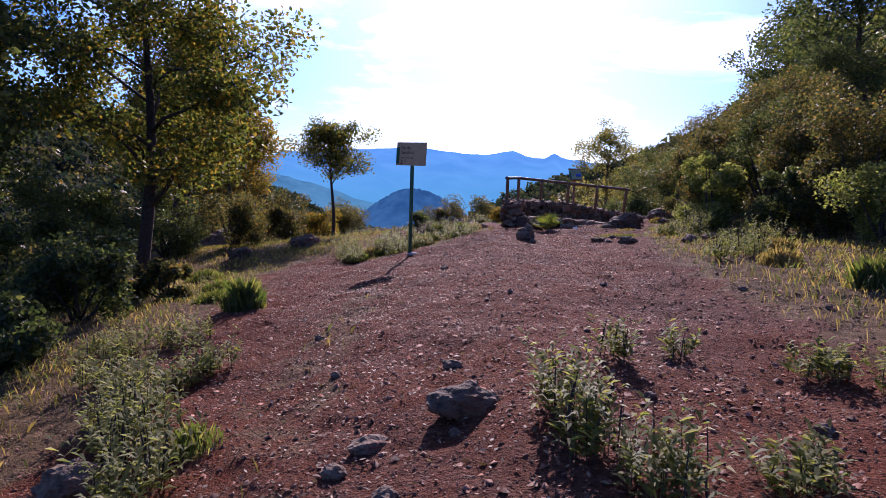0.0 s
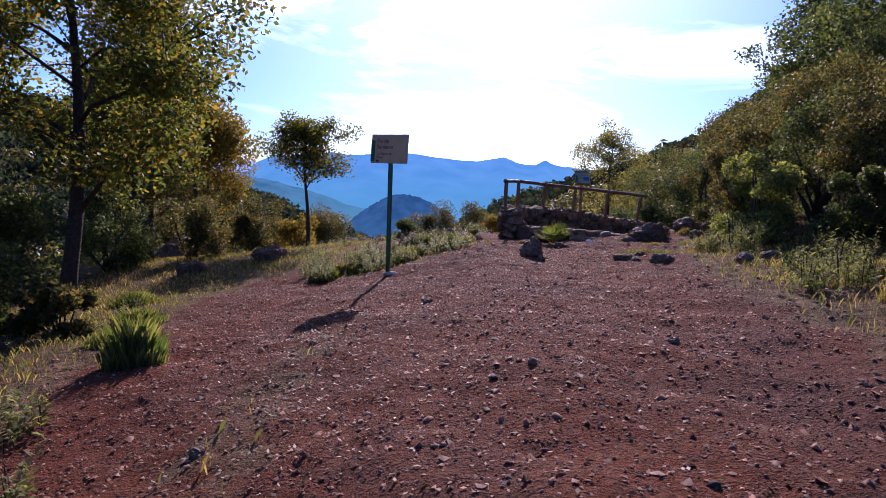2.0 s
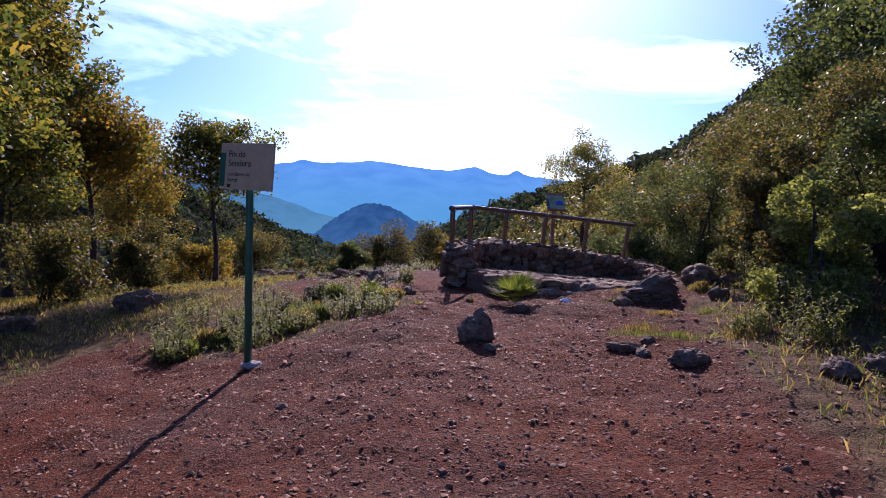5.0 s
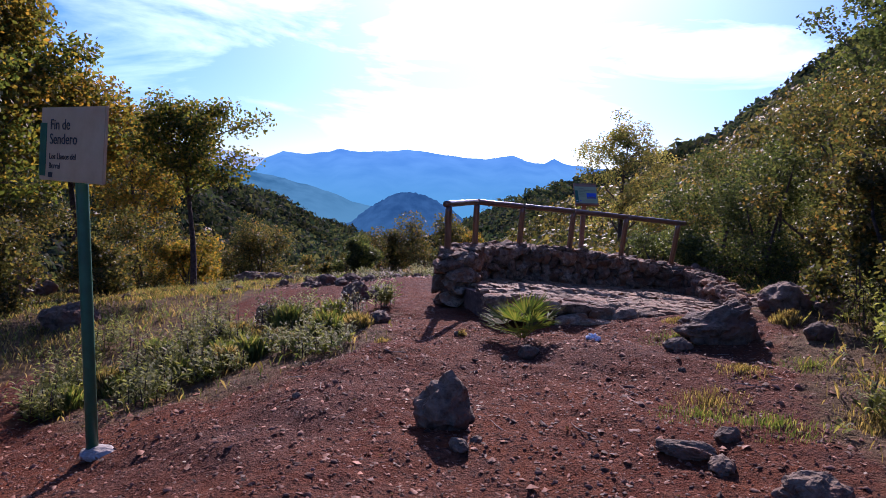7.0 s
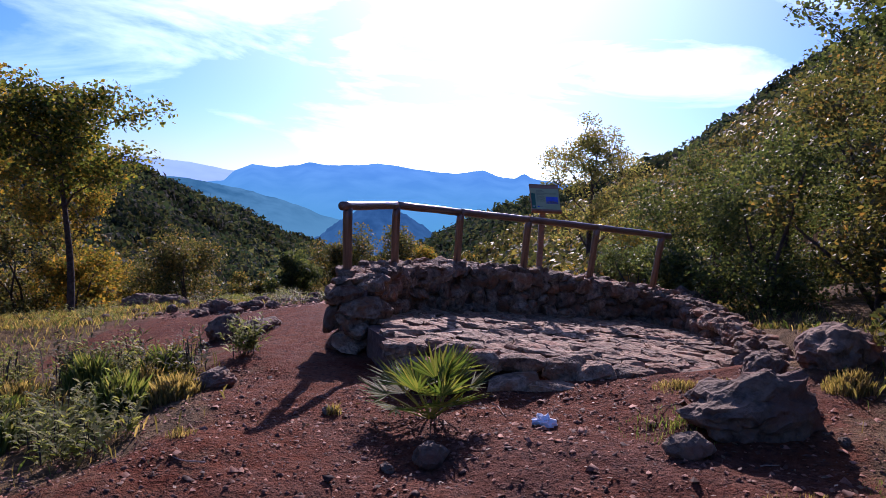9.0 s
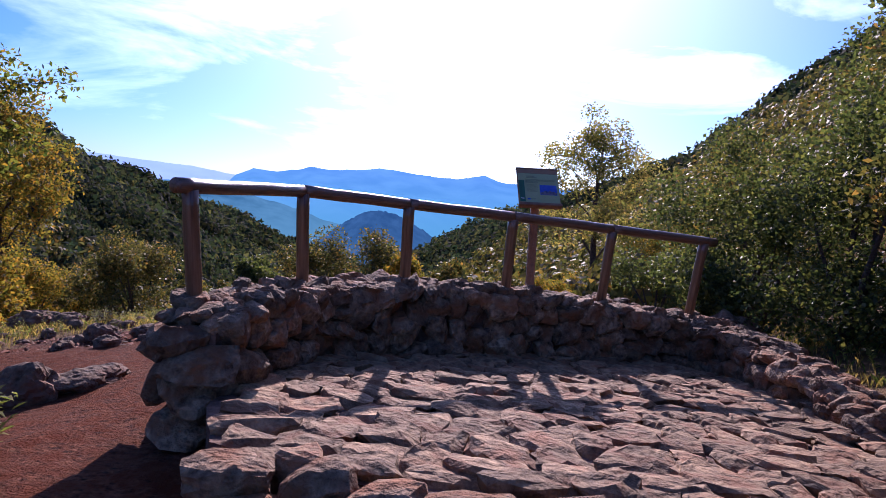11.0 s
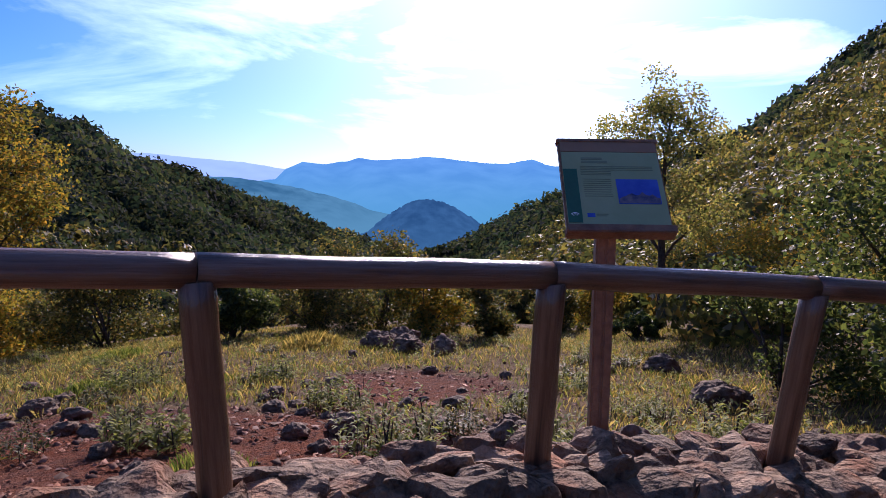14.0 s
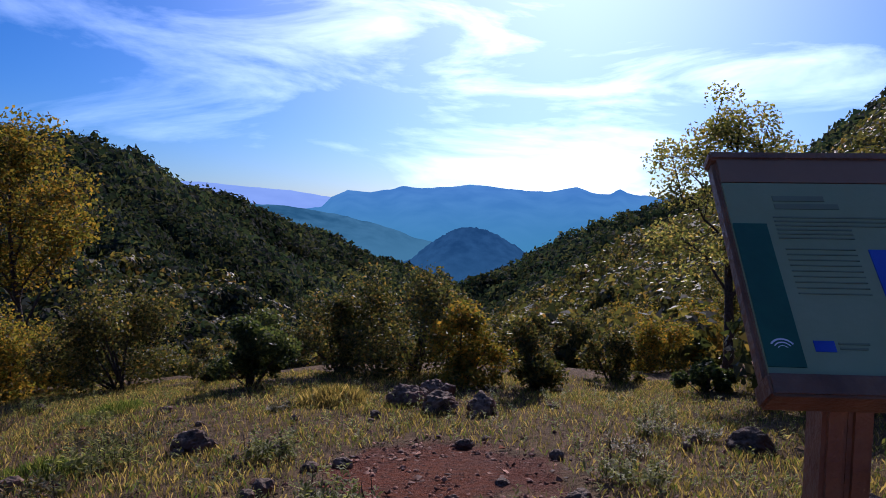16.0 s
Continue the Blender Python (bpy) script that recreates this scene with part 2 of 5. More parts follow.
def log_material():
    """Round timber: streaks and fine cracks along the log, worn grey on the weather side."""
    m = bpy.data.materials.new("weathered_log")
    m.use_nodes = True
    n, l = m.node_tree.nodes, m.node_tree.links
    b = n["Principled BSDF"]
    co = n.new("ShaderNodeTexCoord")
    mp = n.new("ShaderNodeMapping")
    mp.inputs["Scale"].default_value = (38.0, 38.0, 1.6)
    l.new(co.outputs["Object"], mp.inputs["Vector"])
    t = n.new("ShaderNodeTexNoise")
    t.inputs["Scale"].default_value, t.inputs["Detail"].default_value, t.inputs["Roughness"].default_value = 1.0, 8.0, 0.7
    l.new(mp.outputs["Vector"], t.inputs["Vector"])
    r = n.new("ShaderNodeValToRGB")
    el = r.color_ramp.elements
    el[0].position, el[0].color = 0.3, (0.016, 0.009, 0.007, 1)
    el[1].position, el[1].color = 0.7, (0.26, 0.145, 0.085, 1)
    e = el.new(0.45)
    e.color = (0.125, 0.053, 0.028, 1)
    l.new(t.outputs["Fac"], r.inputs["Fac"])
    l.new(r.outputs["Color"], b.inputs["Base Color"])
    b.inputs["Roughness"].default_value, b.inputs["Specular IOR Level"].default_value = 0.3, 0.75
    bp = n.new("ShaderNodeBump")
    bp.inputs["Strength"].default_value, bp.inputs["Distance"].default_value = 0.6, 0.012
    l.new(t.outputs["Fac"], bp.inputs["Height"])
    l.new(bp.outputs["Normal"], b.inputs["Normal"])
    return m


LOGWOOD = log_material()
PLANK = material("varnished_board", (0.17, 0.07, 0.035), (0.34, 0.16, 0.08), 10.0, 0.5, 0.25, 60.0, spec=0.5)
BARK = material("oak_bark", (0.035, 0.026, 0.022), (0.10, 0.075, 0.06), 14.0, 0.95, 0.9, 30.0, object_space=False)
TWIG = material("dry_twig", (0.2, 0.13, 0.09), (0.42, 0.32, 0.25), 20.0, 0.8, 0.2, 50.0)
GREENPAINT = material("green_paint", (0.008, 0.09, 0.045), (0.012, 0.13, 0.065), 9.0, 0.45, 0.05, 40.0, spec=0.5)
SIGNFACE = material("cream_panel", (0.50, 0.33, 0.17), (0.60, 0.42, 0.23), 5.0, 0.5, 0.03, 30.0)
DARKINK = material("dark_ink", (0.03, 0.03, 0.03), (0.05, 0.05, 0.05), 9.0, 0.6, 0.0)
CONCRETE = material("concrete", (0.28, 0.24, 0.2), (0.42, 0.37, 0.32), 12.0, 0.9, 0.3, 40.0)
BOARDFACE = material("printed_face", (0.30, 0.335, 0.16), (0.38, 0.40, 0.21), 4.0, 0.5, 0.03, 30.0, spec=0.25)
BOARDHEAD = material("printed_heading", (0.30, 0.15, 0.08), (0.38, 0.2, 0.11), 5.0, 0.4, 0.03, 30.0)
BLUEPRINT = material("printed_blue", (0.025, 0.06, 0.36), (0.06, 0.13, 0.5), 9.0, 0.4, 0.0)
BLUEDARK = material("printed_flower", (0.03, 0.04, 0.12), (0.25, 0.2, 0.2), 25.0, 0.4, 0.0)
WHITEPAPER = material("white_paper", (0.75, 0.75, 0.75), (0.85, 0.85, 0.85), 9.0, 0.8, 0.2, 20.0)
OAKLEAF = leaf_material("oak_leaf", ((0.0, (0.034, 0.052, 0.018)), (0.55, (0.09, 0.10, 0.028)), (0.8, (0.17, 0.14, 0.032)), (1.0, (0.24, 0.14, 0.03))), 0.6, 0.45)
DARKLEAF = leaf_material("holm_leaf", ((0.0, (0.026, 0.04, 0.02)), (0.6, (0.07, 0.088, 0.038)), (1.0, (0.13, 0.125, 0.05))), 0.5, 0.42)
SHRUBLEAF = leaf_material("shrub_leaf", ((0.0, (0.028, 0.035, 0.018)), (0.55, (0.078, 0.074, 0.031)), (0.85, (0.14, 0.108, 0.042)), (1.0, (0.22, 0.115, 0.042))), 0.5, 0.42)
YELLOWLEAF = leaf_material("autumn_leaf", ((0.0, (0.06, 0.068, 0.02)), (0.5, (0.16, 0.125, 0.03)), (1.0, (0.30, 0.15, 0.03))), 0.56)
PALEAUTUMN = leaf_material("pale_autumn_leaf", ((0.0, (0.07, 0.085, 0.035)), (0.5, (0.18, 0.165, 0.07)), (1.0, (0.29, 0.2, 0.09))), 0.65)
SAGELEAF = leaf_material("sage_leaf", ((0.0, (0.085, 0.105, 0.032)), (0.6, (0.175, 0.185, 0.06)), (1.0, (0.30, 0.275, 0.115))), 0.52)
GRASS = leaf_material("dry_grass", ((0.0, (0.06, 0.06, 0.024)), (0.5, (0.18, 0.125, 0.054)), (1.0, (0.36, 0.245, 0.125))), 0.48)
GREENGRASS = leaf_material("green_grass", ((0.0, (0.045, 0.07, 0.022)), (0.6, (0.10, 0.12, 0.035)), (1.0, (0.24, 0.2, 0.08))), 0.5)
PALMLEAF = leaf_material("palm_leaf", ((0.0, (0.05, 0.085, 0.02)), (0.6, (0.11, 0.14, 0.03)), (1.0, (0.24, 0.2, 0.06))), 0.4)
LITTER = leaf_material("fallen_leaf", ((0.0, (0.12, 0.07, 0.04)), (0.6, (0.17, 0.10, 0.055)), (1.0, (0.38, 0.27, 0.18))), 0.15, 0.5)
# Leaf colours cooled to blue green, which puts the slope's haze into them.
HILLWOOD = leaf_material("hill_wood", ((0.0, (0.012, 0.024, 0.022)), (0.6, (0.032, 0.044, 0.034)), (1.0, (0.08, 0.074, 0.042))), 0.42, 0.9)
# Broad lighter and darker patches of growth, also in place of shaded gullies.
nodes, links = HILLWOOD.node_tree.nodes, HILLWOOD.node_tree.links
place = nodes.new("ShaderNodeNewGeometry")
spread = nodes.new("ShaderNodeTexNoise")
spread.inputs["Scale"].default_value, spread.inputs["Detail"].default_value = 0.045, 5.0
links.new(place.outputs["Position"], spread.inputs["Vector"])
patch_range = nodes.new("ShaderNodeMapRange")
patch_range.inputs["From Min"].default_value, patch_range.inputs["From Max"].default_value = 0.36, 0.64
patch_range.inputs["To Min"].default_value, patch_range.inputs["To Max"].default_value = 0.35, 1.35
links.new(spread.outputs["Fac"], patch_range.inputs["Value"])
patch_tone = nodes.new("ShaderNodeHueSaturation")
links.new(patch_range.outputs["Result"], patch_tone.inputs["Value"])
leaf_ramp = nodes["Color Ramp"]
for link in list(leaf_ramp.outputs["Color"].links):
    links.new(patch_tone.outputs["Color"], link.to_socket)
links.new(leaf_ramp.outputs["Color"], patch_tone.inputs["Color"])

# ---- shape of the land ----


def interp(v, xs, ys):
    return np.interp(v, xs, ys)


def fold(x, y, f, seed=0.0):
    """A cheap smooth unevenness, in -1..1."""
    return (np.sin(x * f + 1.3 * np.sin(y * f * 0.7 + seed)) + np.sin(y * f * 1.1 + 1.7 * np.sin(x * f * 0.6 + seed * 2 + 1.0)) + np.sin((x + y) * f * 1.9 + seed)) / 3


def grain(x, y, f, seed=0.0):
    """Smooth random unevenness with f bumps a metre, in -1..1."""
    xf, yf = x * f, y * f
    xi, yi = np.floor(xf), np.floor(yf)
    u, v = xf - xi, yf - yi
    u, v = u * u * (3 - 2 * u), v * v * (3 - 2 * v)

    def corner(a, b):
        q = np.sin(a * 12.9898 + b * 78.233 + seed) * 43758.5453
        return q - np.floor(q)

    low = corner(xi, yi) * (1 - u) + corner(xi + 1, yi) * u
    high = corner(xi, yi + 1) * (1 - u) + corner(xi + 1, yi + 1) * u
    return 2 * (low * (1 - v) + high * v) - 1


CX, CY = 3.5, 20.0


def hill_left(az, r):
    el = interp(az, [-75, -50, -37, -33, -29, -25, -20, -14.6, -9, -4], [8, 6, 2.9, 2.2, 0.8, -1.0, -3.3, -5.3, -7.2, -9])
    top = interp(az, [-75, -37, -20, -9], [110, 140, 210, 270])
    foot = interp(az, [-75, -37, -20, -9], [45, 55, 75, 110])
    zt, zf = 1.6 + top * np.tan(np.radians(el)), interp(az, [-75, -37, -20, -9], [-5, -9, -14, -24])
    k = np.clip((r - foot) / (top - foot), 0, 1)
    back = np.clip((r - top) / 200, 0, 1)
    return np.where((az > -76) & (az < -3), zf + (zt - zf) * k ** 0.9 - 60 * back ** 2, -400.0)


def hill_right(az, r):
    el = interp(az, [-9, -2.6, 2.2, 8.6, 14, 20.8, 24.5, 28, 31.5, 45, 80], [-8.2, -7.0, -4.9, -2.2, 0.3, 3.2, 6.2, 8.7, 11.2, 16, 19])
    top = interp(az, [-9, 2, 9, 20, 30, 45, 80], [230, 200, 180, 200, 180, 130, 90])
    foot = interp(az, [-9, 2, 9, 20, 30, 45, 80], [120, 80, 60, 40, 30, 24, 20])
    zt, zf = 1.6 + top * np.tan(np.radians(el)), interp(az, [-9, 2, 9, 20, 30, 45, 80], [-26, -14, -7, -3, -1, 2, 3])
    k = np.clip((r - foot) / (top - foot), 0, 1)
    back = np.clip((r - top) / 200, 0, 1)
    return np.where((az > -12) & (az < 90), zf + (zt - zf) * k - 60 * back ** 2, -400.0)


def local_height(x, y):
    spine = interp(y, [-60, 0, 4.5, 8, 13, 17, 20, 22.5, 25, 28, 32, 40, 60, 90, 150, 300], [1.0, 0.46, 0.44, 0.36, 0.17, 0.12, -0.02, -0.2, -0.6, -1.15, -1.7, -3.0, -8, -15, -28, -62])
    kl = interp(y, [-60, 0, 8, 14.4, 16.5, 20, 26, 60], [0.27, 0.27, 0.2, 0.252, 0.3, 0.2, 0.06, 0.06])
    d = np.maximum(0, 1.0 - x)
    drop = kl * np.minimum(d, 3.2) + 0.12 * np.clip(d - 3.2, 0, 30) + 0.3 * np.clip(d - 33, 0, 60)
    kr = interp(y, [0, 15, 18, 21, 26], [0.07, 0.1, 0.12, 0.03, 0.0])
    e = np.maximum(0, x - 2.5)
    bank = interp(y, [-60, 25, 35, 60], [0.2, 0.2, 0.1, 0.05])
    rise = kr * np.minimum(e, 4) + bank * np.clip(e - 4.5, 0, 60)
    return spine - drop + rise


def platform_level(x, y):
    return 0.33 - 0.093 * (y - 18.2) - 0.058 * (x - 3.5)


def on_platform(x, y):
    return (x > 1.9) & (x < 6.2) & (y > 17.75) & (y < 22.2)


def height(x, y):
    x, y = np.asarray(x, float), np.asarray(y, float)
    r = np.hypot(x - CX, y - CY)
    az = np.degrees(np.arctan2(x - CX, y - CY))
    z = local_height(x, y)
    z = np.maximum(z, np.where(r > 20, hill_left(az, r), -400))
    z = np.maximum(z, np.where(r > 20, hill_right(az, r), -400))
    z = np.maximum(z, -75)
    z = z + 0.035 * fold(x, y, 1.9, 0.4) + 0.012 * fold(x, y, 6.3, 1.1) + np.clip((r - 25) / 60, 0, 1) * (0.5 * fold(x, y, 0.35, 2.0) + 3.0 * np.clip((r - 60) / 100, 0, 1) * fold(x, y, 0.055, 0.7))
    z = z - 170 * np.clip((r - 320) / 330, 0, 1) ** 1.5
    z = z + np.clip((30 - r) / 6, 0, 1) * (0.022 * grain(x, y, 2.3, 1.0) + 0.014 * grain(x, y, 5.5, 2.0) + 0.009 * grain(x, y, 10.0, 3.0))
    near = (x > 1.7) & (x < 6.4) & (y > 17.6) & (y < 22.3)
    return np.where(near, np.minimum(z, platform_level(x, y) - 0.16), z)


def ground_at(x, y):
    return float(height(x, y))


# ---- helpers for meshes ----


def mesh_of(name, verts, faces, mats, smooth=False):
    me = bpy.data.meshes.new(name)
    me.from_pydata([tuple(v) for v in verts] if not isinstance(verts, list) else verts, [], faces)
    for m in mats if isinstance(mats, (list, tuple)) else [mats]:
        me.materials.append(m)
    if smooth:
        me.polygons.foreach_set("use_smooth", [True] * len(me.polygons))
    me.update()
    return me


def fast_mesh(name, verts, quads, mat):
    """A mesh from arrays of corners and of faces with equally many corners."""
    me = bpy.data.meshes.new(name)
    k = quads.shape[1]
    me.vertices.add(len(verts))
    me.vertices.foreach_set("co", np.asarray(verts, np.float32).ravel())
    me.loops.add(quads.size)
    me.loops.foreach_set("vertex_index", np.asarray(quads, np.int32).ravel())
    me.polygons.add(len(quads))
    me.polygons.foreach_set("loop_start", np.arange(0, quads.size, k, dtype=np.int32))
    me.materials.append(mat)
    me.update(calc_edges=True)
    me.validate()
    return me


def part(name, bm, mat, parent, label="", smooth=False):
    me = bpy.data.meshes.new(name)
    if smooth:
        for f in bm.faces:
            f.smooth = True
    bm.to_mesh(me)
    bm.free()
    me.materials.append(mat)
    ob = new(name, me)
    ob.parent = parent
    if label:
        tagged(ob, label)
    return ob


def thing(name, label, category, m, group="", kind=""):
    ob = new(name)
    ob.empty_display_size = 0.2
    ob.matrix_world = m
    return tagged(ob, label, category, group, kind)


def box(sx, sy, sz, m=None, bevel=0.0):
    bm = bmesh.new()
    bmesh.ops.create_cube(bm, size=1.0)
    bmesh.ops.scale(bm, vec=(sx, sy, sz), verts=bm.verts)
    if bevel:
        bmesh.ops.bevel(bm, geom=bm.edges[:], offset=bevel, segments=2, affect="EDGES")
    if m:
        bmesh.ops.transform(bm, matrix=m, verts=bm.verts)
    return bm


def tube(points, radii, sides=9, wobble=0.0, rng=None):
    """A closed round bar through the points."""
    bm = bmesh.new()
    rings = []
    pts = [Vector(p) for p in points]
    for i, p in enumerate(pts):
        d = (pts[min(i + 1, len(pts) - 1)] - pts[max(i - 1, 0)]).normalized()
        a = d.cross(Vector((0.31, 0.95, 0.05)) if abs(d.z) > 0.6 else Vector((0, 0, 1))).normalized()
        b = d.cross(a)
        ring = []
        for k in range(sides):
            t = 2 * math.pi * k / sides
            q = radii[i] * (1 + (rng.uniform(-wobble, wobble) if rng else 0))
            ring.append(bm.verts.new(p + (a * math.cos(t) + b * math.sin(t)) * q))
        rings.append(ring)
    for r0, r1 in zip(rings, rings[1:]):
        for k in range(sides):
            bm.faces.new((r0[k], r0[(k + 1) % sides], r1[(k + 1) % sides], r1[k]))
    bm.faces.new(rings[0][::-1])
    bm.faces.new(rings[-1])
    bmesh.ops.recalc_face_normals(bm, faces=bm.faces[:])
    return bm


def join(bms):
    out = bmesh.new()
    for b in bms:
        me = bpy.data.meshes.new("tmp")
        b.to_mesh(me)
        b.free()
        out.from_mesh(me)
        bpy.data.meshes.remove(me)
    return out


def leaf_arrays(centres, length, width, rng, up=0.0):
    """Folded leaves of four corners at the centres, turned at random."""
    n = len(centres)
    d = rng.normal(size=(n, 3))
    d[:, 2] = d[:, 2] * 0.7 + up
    d /= np.linalg.norm(d, axis=1)[:, None]
    s = np.cross(d, rng.normal(size=(n, 3)))
    s /= np.linalg.norm(s, axis=1)[:, None]
    k = rng.uniform(0.65, 1.35, n)[:, None]
    a, b = d * length * k, s * width * k
    v = np.stack([centres - a * 0.5, centres + b * 0.5 - a * 0.05, centres + a * 0.5, centres - b * 0.5 - a * 0.05], 1).reshape(-1, 3)
    return v, np.arange(4 * n).reshape(-1, 4)


def clump_points(cores, radii, n, rng, squash=0.8, hollow=0.35):
    """Points spread in uneven clumps round the cores."""
    w = np.asarray(radii) ** 2
    idx = rng.choice(len(cores), n, p=w / w.sum())
    u = rng.normal(size=(n, 3))
    u /= np.linalg.norm(u, axis=1)[:, None]
    rad = (hollow + (1 - hollow) * rng.random(n) ** 0.6) * np.asarray(radii)[idx]
    p = u * rad[:, None]
    p[:, 2] *= squash
    return np.asarray(cores)[idx] + p


def rock_mesh(seed, size, rough=0.28, level=3, mat=None):
    bm = bmesh.new()
    bmesh.ops.create_icosphere(bm, subdivisions=level, radius=1.0)
    off = Vector((seed * 7.31, seed * 3.17, seed * 1.9))
    for v in bm.verts:
        n = v.co.normalized()
        c = noise.cell_vector(n * 1.3 + off)
        q = 1 + rough * noise.noise(n * 1.4 + off) * 1.5 + rough * 0.8 * noise.noise(n * 3.3 + off) - rough * 0.9 * abs(noise.noise(n * 5.5 + off)) + rough * 0.3 * noise.noise(n * 12 + off) + 0.025 * c.x
        v.co = Vector((n.x * size[0], n.y * size[1], max(n.z, -0.55) * size[2])) * q
    me = bpy.data.meshes.new("rock")
    bm.to_mesh(me)
    bm.free()
    me.materials.append(mat or ROCK)
    return me


def rock(x, y, size, seed, label, turn=0.0, sink=0.25, z=None, name="rock", wedge=0.0):
    """A rock set into the ground. wedge: how far it rises towards its own +x and overhangs there."""
    ob = new(name, rock_mesh(seed, size, 0.2, 4 if size[0] > 0.16 else 3))
    if wedge:
        for v in ob.data.vertices:
            v.co.z *= 1.0 + wedge * v.co.x / size[0]
            v.co.x += 0.5 * wedge * v.co.z
    zz = ground_at(x, y) if z is None else z
    ob.matrix_world = pose(x, y, zz + size[2] * (0.55 - sink), 0, 0, turn)
    return tagged(ob, label, "rock")


# ---- ground ----


def spread_lines(lo, hi, step, count):
    """Grid lines close together from lo to hi, and wider and wider apart beyond."""
    out = 4.0 * np.sinh(np.linspace(0, math.asinh(2600 / 4.0), count))[1:]
    return np.concatenate([lo - out[::-1], np.arange(lo, hi, step), hi + out])


gx, gy = np.meshgrid(spread_lines(-3.6, 6.0, 0.06, 95), spread_lines(1.6, 18.0, 0.06, 95), indexing="ij")
gz = height(gx, gy)
idx = np.arange(gx.size).reshape(gx.shape)
quads = np.stack([idx[:-1, :-1], idx[1:, :-1], idx[1:, 1:], idx[:-1, 1:]], -1).reshape(-1, 4)
ground_mesh = fast_mesh("ground", np.stack([gx, gy, gz], -1).reshape(-1, 3), quads, EARTH)
ground_mesh.polygons.foreach_set("use_smooth", [True] * len(ground_mesh.polygons))


def cover(x, y):
    """How far grass covers the soil: 0 on the trodden strip, 1 away from it."""
    left = interp(y, [-5, 0, 5, 10, 14, 17, 20, 24, 27, 31], [-2.6, -2.4, -2.6, -3.6, -4.4, -4.2, -2.2, -1.8, 3.2, 5.0])
    right = interp(y, [-5, 0, 5, 10, 14, 17, 20, 24, 30], [4.2, 4.0, 3.6, 3.9, 4.6, 5.6, 6.0, 4.5, 3.8])
    out = np.maximum(left - x, x - right)
    island = 1.25 - np.hypot((x + 1.0 + 0.25 * (y - 17.5)) / 1.5, (y - 17.6) / 1.7)
    ridge_x = interp(y, [0, 4, 8, 12], [-0.5, -0.75, -0.85, -0.9])
    island = np.maximum(island, -0.2 - 1.1 * np.maximum(np.abs(x - ridge_x) - 0.25, 0) - 0.6 * np.maximum(y - 9.5, 0))
    behind = 0.9 - np.hypot((x - 1.5) / 3.2, (y - 25.5) / 2.0)
    bare = np.maximum(1.0 - np.hypot((x - 2.2) / 1.7, (y - 28.0) / 2.4), 1.0 - np.hypot((x - 0.7) / 3.2, (y - 24.3) / 1.9))
    return np.clip(0.5 + (np.maximum(np.maximum(out, island), behind) - 2.8 * np.maximum(bare, 0)) / 1.6, 0, 1)


att = ground_mesh.attributes.new("cover", "FLOAT", "POINT")
att.data.foreach_set("value", cover(gx, gy).ravel().astype(np.float32))
att = ground_mesh.attributes.new("wooded", "FLOAT", "POINT")
att.data.foreach_set("value", np.clip((np.hypot(gx - CX, gy - CY) - 28) / 25, 0, 1).ravel().astype(np.float32))
att = ground_mesh.attributes.new("trodden", "FLOAT", "POINT")
rut_x = interp(gy, [0, 4, 8, 11, 14, 18], [-1.55, -1.95, -2.2, -2.3, -2.4, -2.4])
att.data.foreach_set("value", np.exp(-((gx - rut_x) / 0.55) ** 2).ravel().astype(np.float32))
tagged(new("ground", ground_mesh), "red gravelly earth path with dry grassy edges", "ground", kind="structure")

# ---- distance ----


def ridge(name, label, r, az, el, depth, base, mat, jag, seed):
    """A far range: a strip of slopes whose crest stands at those elevations."""
    a = np.linspace(az[0], az[-1], 260)
    e = np.interp(a, az, el)
    rng = np.random.default_rng(seed)
    e = e + jag * (np.interp(a, np.linspace(az[0], az[-1], 90), rng.normal(size=90)) * 0.6 + np.interp(a, np.linspace(az[0], az[-1], 240), rng.normal(size=240)) * 0.35)
    rows = []
    for k in np.linspace(0, 1, 16):
        rr = r - depth * (1 - k) * (1 + 0.15 * np.sin(a * 0.9 + seed))
        zz = base + (1.6 + r * np.tan(np.radians(e)) - base) * k ** 1.2
        rows.append(np.stack([CX + rr * np.sin(np.radians(a)), CY + rr * np.cos(np.radians(a)), zz], -1))
    rows.append(rows[-1] + np.stack([200 * np.sin(np.radians(a)), 200 * np.cos(np.radians(a)), 0 * a - 0.5 * (rows[-1][:, 2] - base)], -1))
    v = np.stack(rows)
    m, n = v.shape[:2]
    i = np.arange(m * n).reshape(m, n)
    q = np.stack([i[:-1, :-1], i[:-1, 1:], i[1:, 1:], i[1:, :-1]], -1).reshape(-1, 4)
    me = fast_mesh(name, v.reshape(-1, 3), q, mat)
    me.polygons.foreach_set("use_smooth", [True] * len(me.polygons))
    return tagged(new(name, me), label, "mountain", kind="structure")


